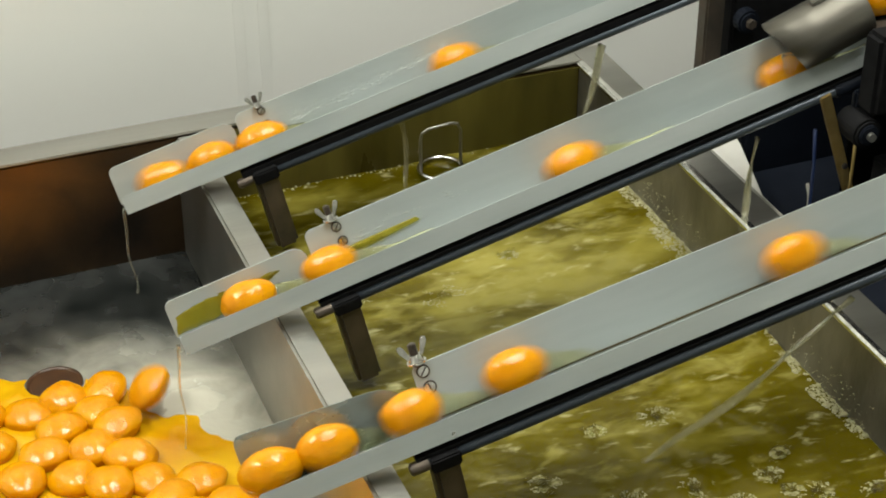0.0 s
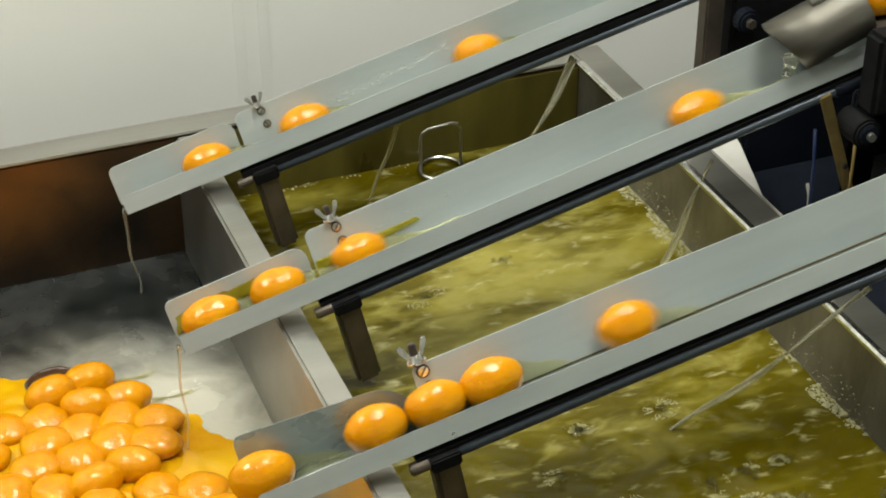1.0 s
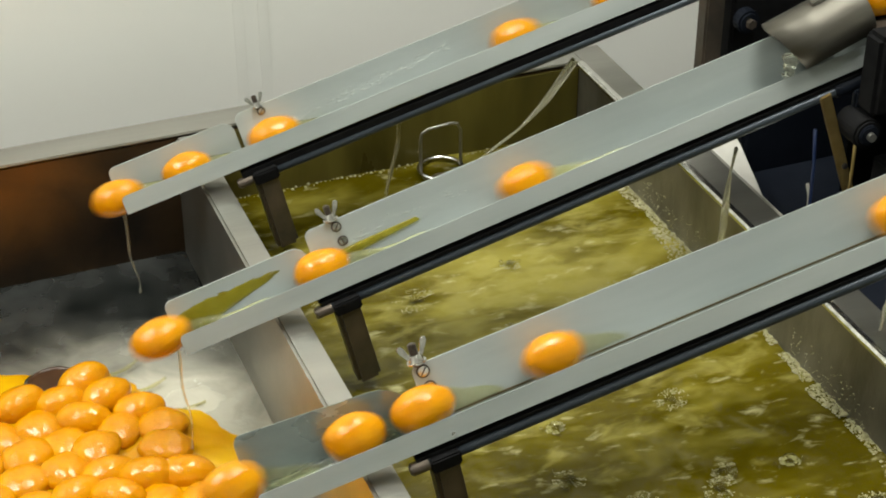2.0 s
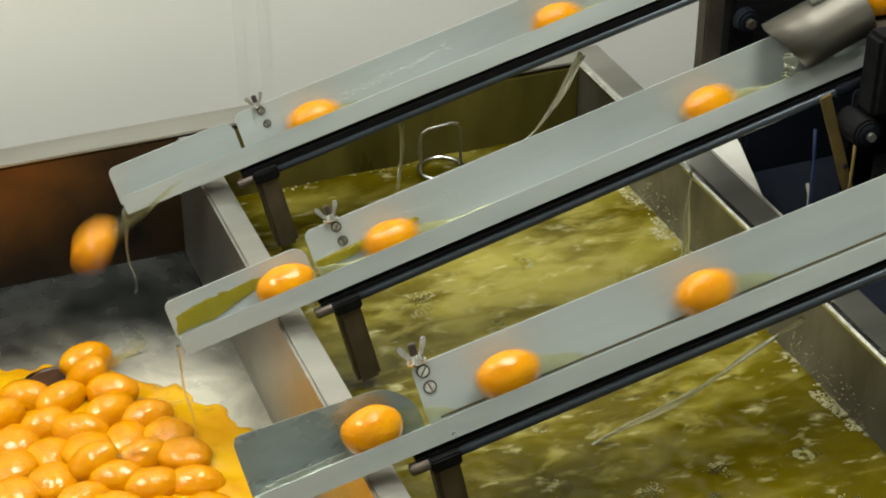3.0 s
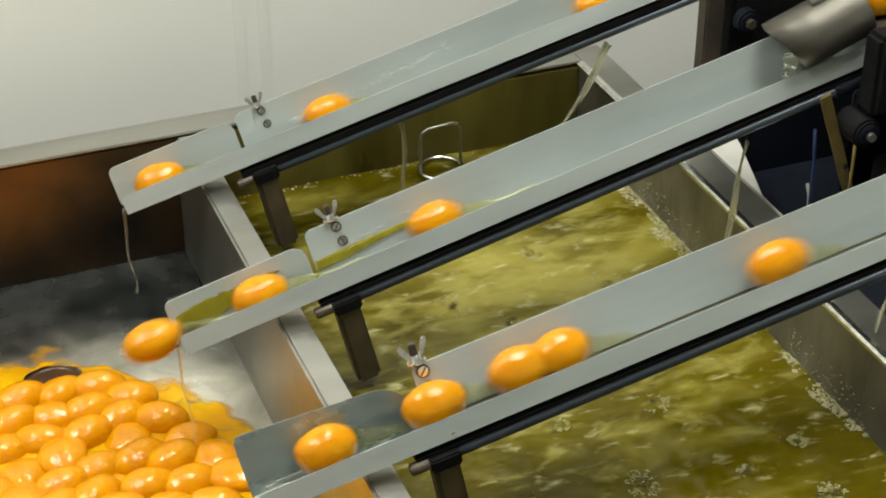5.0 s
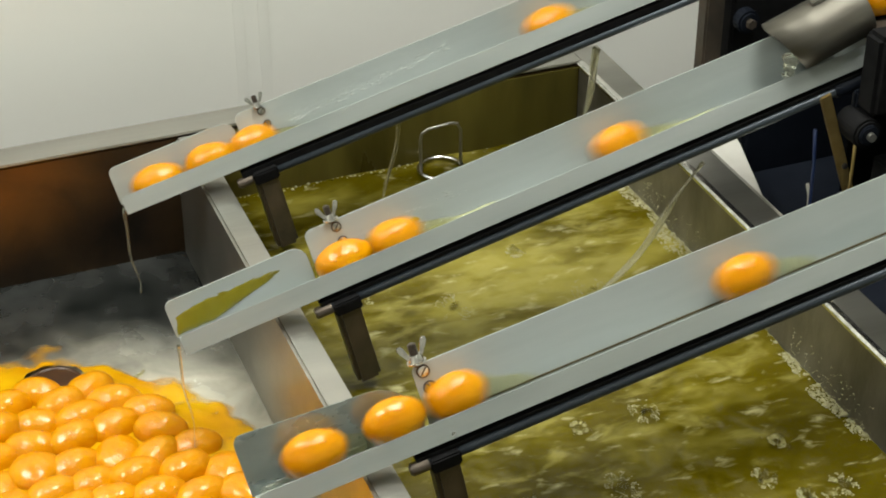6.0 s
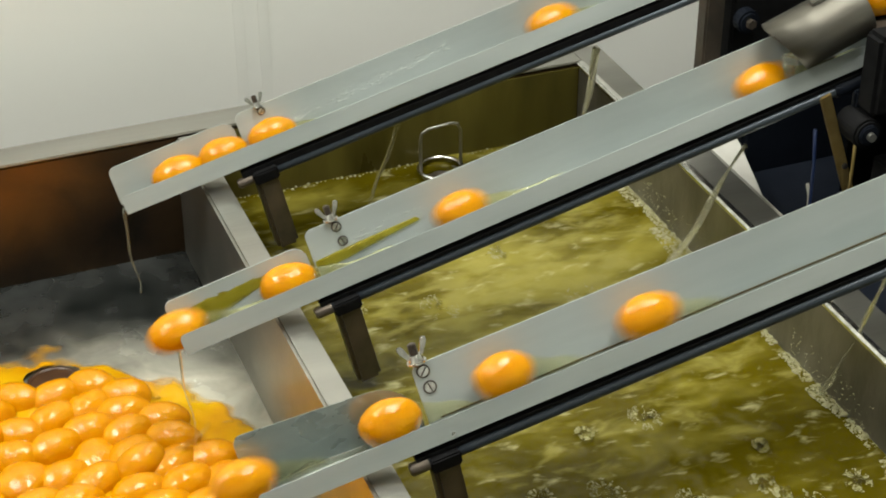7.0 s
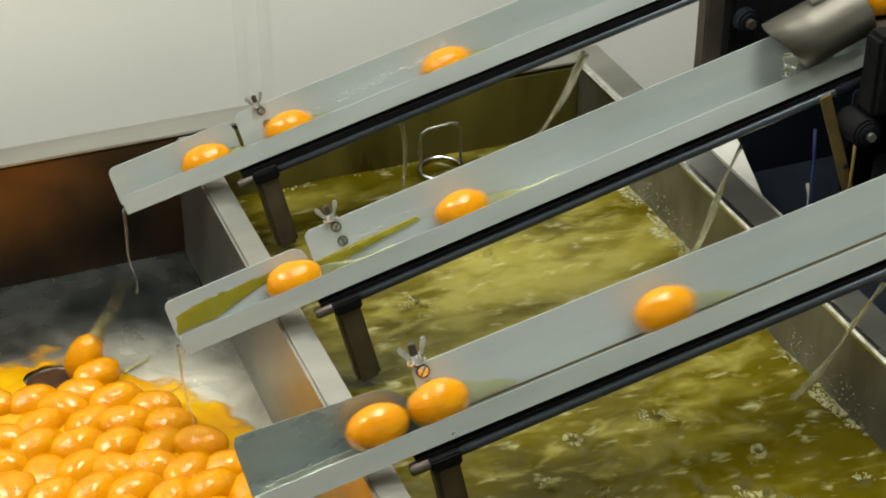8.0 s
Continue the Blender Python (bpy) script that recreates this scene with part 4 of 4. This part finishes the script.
def settle(places, arrivals, seconds=8.0):
    """Yolks crowd each other aside on the tray: places by tenths of a second for each."""
    n = len(places)
    p = np.array(places, dtype=float)
    came = np.array(arrivals, dtype=float)
    ways = np.zeros((int(seconds * 10) + 1, n, 2))
    for step in range(len(ways)):
        t = step * 0.1
        live = came <= t + 1e-6
        for _ in range(5):
            idx = np.nonzero(live)[0]
            a = p[idx]
            d = a[:, None, :] - a[None, :, :]
            dist = np.sqrt((d ** 2).sum(-1)) + np.eye(len(idx)) + 1e-6
            over = np.clip(0.0315 - dist, 0, None)
            push = (d / dist[..., None] * over[..., None] * 0.28).sum(1)
            push = np.clip(push, -0.003, 0.003)
            a = a + push
            bore = a - np.array([0.1345, 1.188])
            far = np.sqrt((bore ** 2).sum(-1)) + 1e-6
            a += bore / far[:, None] * np.clip(0.030 - far, 0, None)[:, None]
            a[:, 0] = np.clip(a[:, 0], -0.275, XL - 0.020)
            edge = ((a[:, 0] - 0.08) / 0.170) ** 2 + ((a[:, 1] - 0.88) / 0.295) ** 2
            a[:, 1] -= np.clip(edge - 1.0, 0, 0.4) * 0.010
            a[:, 0] -= np.clip(edge - 1.0, 0, 0.4) * 0.004
            a[:, 1] = np.where(a[:, 0] < 0.128, np.minimum(a[:, 1], 1.162), a[:, 1])
            a[:, 1] = np.clip(a[:, 1], YF + 0.03, 1.21)
            p[idx] = a
        ways[step] = p
        p[live] += np.array([-0.0006, -0.0010])
    return ways


def motions():
    run(0, 0.0, 43)
    run(0, 0.0, 86, 46, 4)
    run(0, 0.0, 130, 102, 93, 78, 32)
    run(0, 0.0, 307, 230, 166, 114, 78, 41, -1)
    run(0, 0.2, 414, 345, 264, 222, 178, 141, 129, 112, 82, 56, 8)
    run(0, 0.5, 446, 404, 327, 270, 209, 169, 129, 102, 76, 42, 1)
    run(0, 0.9, 381, 328, 272, 193, 139, 129, 120, 106, 92, 67, 37, 3, -34)
    run(0, 1.2, 448, 371, 304, 235, 178, 133, 110, 89, 64, 33, -2)
    run(0, 1.5, 423, 362, 319, 250, 191, 141, 114, 93, 69, 39, 5, -32)
    run(0, 1.8, 503, 435, 364, 294, 234, 181, 144, 122, 102, 76, 46)
    run(0, 1.9, 529, 461, 392, 320, 257, 199, 155, 132, 110, 86, 28)
    run(0, 2.6, 482, 413, 341, 253, 177, 114, 48, 1)
    run(0, 3.0, 403, 332, 243, 174, 112, 68, 34, -1)
    run(0, 3.4, 390, 312, 235, 157, 108, 96, 85, 58, 8)
    run(0, 3.7, 386, 311, 245, 173, 106, 68, 26)
    run(0, 4.2, 425, 369, 296, 246, 189, 114, 94, 69, 40, 6, -31)
    run(0, 4.7, 390, 319, 250, 190, 141, 114, 93, 69, 39, 4, -33)
    run(0, 4.9, 512, 444, 373, 303, 242, 187, 148, 125, 105, 80, 66, 38, 1)
    run(0, 5.1, 504, 436, 365, 295, 235, 181, 144, 122, 110, 84, 36, 1)
    run(0, 5.4, 491, 423, 351, 283, 224, 178, 123, 90, 60, 24)
    run(0, 6.0, 396, 308, 247, 189, 153, 144, 131, 106, 88, 72, 56, 26, 1)
    run(0, 6.3, 395, 300, 249, 197, 149, 131, 116, 96, 74, 26)
    run(0, 6.6, 410, 317, 247, 180, 140, 129, 122, 110, 78, 53, 32, 1)
    run(0, 7.0, 399, 327, 224, 155, 129, 112, 76, 50, 12)
    run(0, 7.3, 358, 264, 155, 129, 118, 98, 86, 81)
    run(0, 7.5, 430, 375, 317, 247, 193, 155)
    run(0, 7.9, 354, 299)
    run(1, 0.0, 57, 25)
    run(1, 0.0, 121, 79, 39, 4)
    run(1, 0.0, 322, 239, 187, 148, 130, 124, 100, 91, 77, 51, 27, 10)
    run(1, 0.0, 506, 431, 367, 295, 217, 169, 154, 142, 128, 100, 80, 60, 27, 1)
    run(1, 0.5, 470, 412, 345, 283, 204, 145, 119, 97, 84, 71, 42, 21, -1)
    run(1, 0.9, 498, 428, 363, 281, 239, 181, 109, 84, 70, 40, 13, -12)
    run(1, 1.4, 474, 383, 322, 276, 203, 150, 115, 90, 61, 32, 6, -19)
    run(1, 1.7, 504, 434, 360, 282, 209, 155, 117, 92, 64, 35, 8, -17)
    run(1, 2.2, 495, 423, 345, 271, 209, 161, 130, 104, 86, 66, 39, 12)
    run(1, 2.5, 522, 452, 376, 301, 228, 171, 124, 100, 82, 68, 32, 8)
    run(1, 3.0, 439, 367, 274, 202, 137, 102, 77, 44, 16)
    run(1, 3.2, 466, 400, 322, 229, 161, 131, 128, 111, 89, 53, 19)
    run(1, 3.5, 469, 410, 343, 283, 239, 202, 148, 102, 57, 7)
    run(1, 3.7, 508, 435, 353, 276, 196, 150, 107, 57, 35, 14)
    run(1, 4.1, 437, 349, 270, 185, 126, 91, 62, 33, 7, -18)
    run(1, 4.4, 410, 333, 259, 157, 119, 94, 66, 36, 10, -15)
    run(1, 4.7, 431, 357, 279, 207, 153, 116, 91, 63, 33, 7, -18)
    run(1, 5.2, 507, 437, 360, 285, 220, 170, 135, 133, 133, 100, 84, 57, 14)
    run(1, 5.5, 516, 446, 369, 295, 243, 174, 137, 128, 95, 57, 21)
    run(1, 5.8, 492, 441, 361, 255, 178, 131, 110, 86, 70, 35, 8)
    run(1, 6.2, 441, 370, 278, 204, 137, 97, 70, 35, 1)
    run(1, 6.3, 496, 400, 325, 261, 198, 153, 119, 88, 42)
    run(1, 6.7, 437, 365, 295, 228, 167, 113, 71, 27)
    run(1, 7.0, 486, 416, 328, 253, 192, 113, 68, 12)
    run(1, 7.4, 448, 349, 264, 191, 119, 100, 93)
    run(1, 7.7, 460, 343, 266, 229)
    run(2, 0.0, 15, -7)
    run(2, 0.0, 54, 34, 11, -4)
    run(2, 0.0, 113, 72, 43, 28, -1)
    run(2, 0.0, 187, 133, 117, 109, 94, 85, 72, 53, 40, 21, 9, -6)
    run(2, 0.0, 397, 306, 251, 214, 176, 145, 115, 102, 101, 98, 88, 72, 50, 23, -4)
    run(2, 0.1, 463, 416, 341, 244, 198, 171, 166, 164, 149, 130, 114, 91, 58, 29, -1)
    run(2, 0.4, 453, 405, 344, 288, 242, 192, 170, 159, 123, 94, 70, 35, 9, -6)
    run(2, 0.8, 429, 330, 270, 217, 164, 135, 114, 96, 77, 64, 41, 16, -11)
    run(2, 1.1, 444, 353, 280, 219, 157, 138, 136, 114, 94, 73, 51, 27, 1, -26)
    run(2, 1.3, 453, 390, 304, 253, 234, 183, 147, 121, 102, 81, 60, 36, 11, -16)
    run(2, 1.6, 454, 415, 343, 276, 215, 169, 137, 114, 95, 74, 52, 28, 1)
    run(2, 2.0, 480, 413, 341, 278, 223, 182, 151, 128, 109, 90, 85, 78, 64, 47, 23, -4)
    run(2, 2.5, 484, 419, 347, 283, 222, 182, 143, 107, 85, 66, 27, 3)
    run(2, 2.7, 519, 458, 397, 329, 265, 186, 140, 122, 101, 75, 29, -4)
    run(2, 3.1, 462, 395, 336, 270, 178, 117, 80, 40, 4)
    run(2, 3.3, 416, 323, 238, 189, 135, 104, 83, 59, 14, -16)
    run(2, 3.5, 452, 383, 306, 242, 182, 137, 107, 106, 104, 85, 57, 20, -12)
    run(2, 4.0, 436, 353, 299, 251, 189, 151, 123, 115, 96, 75, 53, 29, 2, -24)
    run(2, 4.4, 451, 383, 321, 255, 198, 157, 129, 109, 89, 67, 45, 20, -7)
    run(2, 4.6, 463, 379, 307, 244, 190, 152, 125, 106, 86, 64, 41, 16, -11)
    run(2, 4.7, 406, 337, 274, 220, 182, 155, 136, 116, 94, 71, 46, 14, -6)
    run(2, 4.8, 517, 456, 385, 317, 255, 205, 169, 141, 121, 101, 80, 66, 45, 11, -8)
    run(2, 5.1, 470, 402, 331, 269, 216, 176, 147, 125, 114, 101, 69, 40, 4)
    run(2, 5.4, 489, 426, 353, 289, 232, 199, 145, 109, 87, 56, 11)
    run(2, 5.7, 523, 462, 424, 359, 287, 241, 189, 128, 104, 93, 72, 50, 25, -4)
    run(2, 6.2, 424, 356, 261, 194, 148, 133, 122, 109, 98, 85, 58, 35, 6)
    run(2, 6.5, 452, 392, 311, 265, 226, 179, 132, 101, 77, 55, 10)
    run(2, 6.8, 428, 362, 286, 219, 148, 122, 107, 87, 56, 15, -12)
    run(2, 7.2, 413, 348, 283, 205, 162, 133, 112, 104, 89)
    run(2, 7.5, 434, 368, 304, 214, 158, 132)
    run(2, 7.8, 424, 349, 298)
    rng = random.Random(21)
    fallen, free, yolks = [], [], []
    queue = [0, 0, 0]
    for k, (i, start, steps) in enumerate(RUNS):
        ob = yolk(k % 3 + (0 if i == 2 else 3), ("whole orange egg yolk sliding down a steel trough", "whole orange egg yolk sliding down a wet steel trough",
                          "glossy orange egg yolk sliding down a steel trough")[i], "egg yolks")
        s = [v / 1000 for v in steps]
        if i == 2:
            tail = new("egg_white_tail", TAIL)
            tail.parent = ob
            tagged(tail, "clear trailing egg white")
        else:
            tail = new("egg_white_thread", THREAD)
            tail.parent = ob
            tagged(tail, "thin clear string of egg white")
        roll = rng.uniform(-0.12, 0.12)
        rows = []
        lead = start - (0.62 - s[0]) / 0.72
        if lead > 0.05:
            # waits its turn further up the trough
            queue[i] += 1
            rows.append((0.0, on_trough(i, 0.64 + 0.042 * queue[i], roll)))
            rows.append((round(lead, 3), on_trough(i, 0.62, roll)))
        elif start > 0.05:
            rows.append((0.0, on_trough(i, s[0] + 0.72 * start, roll)))
        for j, v in enumerate(s):
            rows.append((round(start + 0.1 * j, 3), on_trough(i, v, roll)))
        t, v = start + 0.1 * (len(s) - 1), s[-1]
        if t < 7.95 or v < 0.03:
            # slides to the lip, then drops to the tray
            if (i, start, steps[0]) in LIP:
                t = max(LIP[i, start, steps[0]], t + 0.034) if v > -0.008 else t
                rows.append((round(t, 3), on_trough(i, -0.008, roll)))
                v = -0.008
            elif v > 0.012:
                t += max(0.034, (v + 0.008) / 1.0)
                rows.append((round(t, 3), on_trough(i, -0.008, roll)))
                v = -0.008
            elif i == 0:
                # it is already tipping over the lip
                t -= 0.035
                rows[-1] = (round(t, 3), rows[-1][1])
            home = on_trough(i, v, roll)
            way = TROUGH_POSE[i].to_3x3() @ Vector((-1, 0, 0))
            speed, place = way * 0.48 + Vector((0, -0.72 if i == 0 else -0.05, -0.38)), home.translation
            level = PILE_Z + 0.012
            drop = (speed.z + math.sqrt(speed.z ** 2 + 2 * 9.81 * (place.z - level))) / 9.81
            for f in (0.35, 0.7, 1.0):
                h = drop * f
                at = place + speed * h + Vector((0, 0, -4.905 * h * h))
                rows.append((round(t + h, 3), Matrix.Translation(at) @ Matrix.Rotation(-SPECS[i][3] - radians(62) * f, 4, "Y") @ Matrix.Rotation(roll, 4, "X")))
            land = t + drop
            fallen.append((land, (at.x, at.y)))
        else:
            land = None
        yolks.append((ob, rows, land))
    # yolks that lie on the tray from the start
    base = [(0.106, 1.144), (0.136, 1.152), (0.171, 1.160), (0.203, 1.132), (0.157, 1.128), (0.125, 1.113), (0.166, 1.103), (0.145, 1.080), (0.108, 1.087),
            (0.087, 1.060), (0.123, 1.053), (0.168, 1.056), (0.175, 1.029), (0.150, 1.032), (0.188, 1.006), (0.206, 1.016), (0.072, 1.110), (0.070, 1.150)]
    for r in range(6):
        for c in range(8):
            x, y = -0.03 + c * 0.034 + 0.017 * (r % 2), 1.01 - r * 0.030
            if min(math.hypot(x - a, y - b) for a, b in base) > 0.026:
                base.append((x + rng.uniform(-0.003, 0.003), y + rng.uniform(-0.003, 0.003)))
    ways = settle(base + [p for _, p in fallen], [0.0] * len(base) + [l for l, _ in fallen])

    def lying(p, turn, lift):
        return Matrix.Translation((p[0], p[1], PILE_Z + lift)) @ Matrix.Rotation(turn, 4, "Z") @ Matrix.Rotation(radians(90), 4, "X")

    for k in range(len(base)):
        ob = yolk(6 + k % 3, "whole orange egg yolk lying in the crowded tray", "egg yolks")
        turn, lift = rng.uniform(-1.4, 1.4), rng.uniform(-0.003, 0.004)
        rows = [(0.4 * j, lying(ways[4 * j, k], turn, lift)) for j in range(21)]
        if k == 3:
            # it has just come down from the middle trough
            rows[0] = (0.0, Matrix.Translation((0.0, 0.004, 0.012)) @ rows[0][1] @ Matrix.Rotation(radians(40), 4, "Z"))
            rows.insert(1, (0.1, rows[1][1]))
        walk(ob, rows)
    n = len(base)
    for ob, rows, land in yolks:
        if land is not None:
            turn, lift = rng.uniform(-0.5, 0.5), rng.uniform(-0.001, 0.005)
            first = rows[-1][1].to_quaternion()
            t = land
            for f in (0.4, 0.75, 1.0):
                t += 0.06
                j = min(t * 10, 79.999)
                p = ways[int(j), n] + (ways[int(j) + 1, n] - ways[int(j), n]) * (j - int(j))
                m = lying(p, turn, lift)
                rows.append((round(t, 3), Matrix.Translation(m.translation + Vector((0, 0, 0.012 * (1 - f)))) @ first.slerp(m.to_quaternion(), f).to_matrix().to_4x4()))
            j = math.ceil(t * 2.5 + 0.3)
            while j <= 20:
                rows.append((0.4 * j, lying(ways[4 * j, n], turn, lift)))
                j += 1
            n += 1
        if rows[-1][0] < 7.99:
            rows.append((8.0, rows[-1][1]))
        keep = []
        for t, m in rows:
            if t > 8.3:
                break
            if not keep or frame(t) > frame(keep[-1][0]):
                keep.append((t, m))
        if len(keep) < 2:
            keep.append((8.0, keep[0][1]))
        walk(ob, keep)
        if land is not None and land < 7.9:
            # the white it dragged sinks into the pool beside it
            soft = ob.children[0]
            laid = Matrix.Translation((-0.028, -0.0135, 0.004)) @ Matrix.Rotation(radians(4), 4, "Z")
            walk(soft, [(0.0, Matrix.Identity(4)), (round(land, 3), Matrix.Identity(4)), (round(land + 0.14, 3), laid), (8.2, laid)])
    # ropes of egg white swing and stretch from where they leave the steel
    for k, ob in enumerate(STRANDS):
        if k in FLOW:
            y, course = FLOW[k]
            walk(ob, [(t, pose(x, y, z, lean[0] if lean else 0, slant, 0)) for t, x, z, slant, *lean in course])
            continue
        top, rows = ob.location.copy(), []
        for j in range(33):
            t = j * 0.25
            wide = (2, 3, 15, 14, 13, 12)[k]
            sway = wide * (0.7 * math.sin(t * (5.1 + 0.7 * k) + k) + 0.3 * math.sin(t * 11.3 + 2 * k))
            rows.append((t, Matrix.Translation(top) @ pose(0, 0, 0, 0.4 * sway, sway + (0, 0, 6, 8, 4, 0)[k], 0)))
        walk(ob, rows)
    # bubbles drift with the eddies
    for k, (ob, x, y) in enumerate(CLUSTERS):
        rows = []
        for j in range(17):
            t = j * 0.5
            rows.append((t, pose(x + 0.016 * math.sin(0.9 * t + k) - 0.0012 * t, y + 0.012 * math.cos(0.7 * t + 2 * k), LIQUID_Z + 0.0008, 0, 0, 14 * t * (1 if k % 2 else -1))))
        walk(ob, rows)
    walk(LIQUID_BODY, [(0.4 * j, pose(0, 0.004 * math.sin(1.9 * 0.4 * j), 0.0007 * math.sin(2.6 * 0.4 * j))) for j in range(21)])
    walk(POOL, [(0.0, pose(0, 0, -0.0046)), (1.5, pose(0, 0, -0.0036)), (3.0, pose(0, 0, -0.0006)), (8.0, pose(0, 0, 0.0014))])


motions()
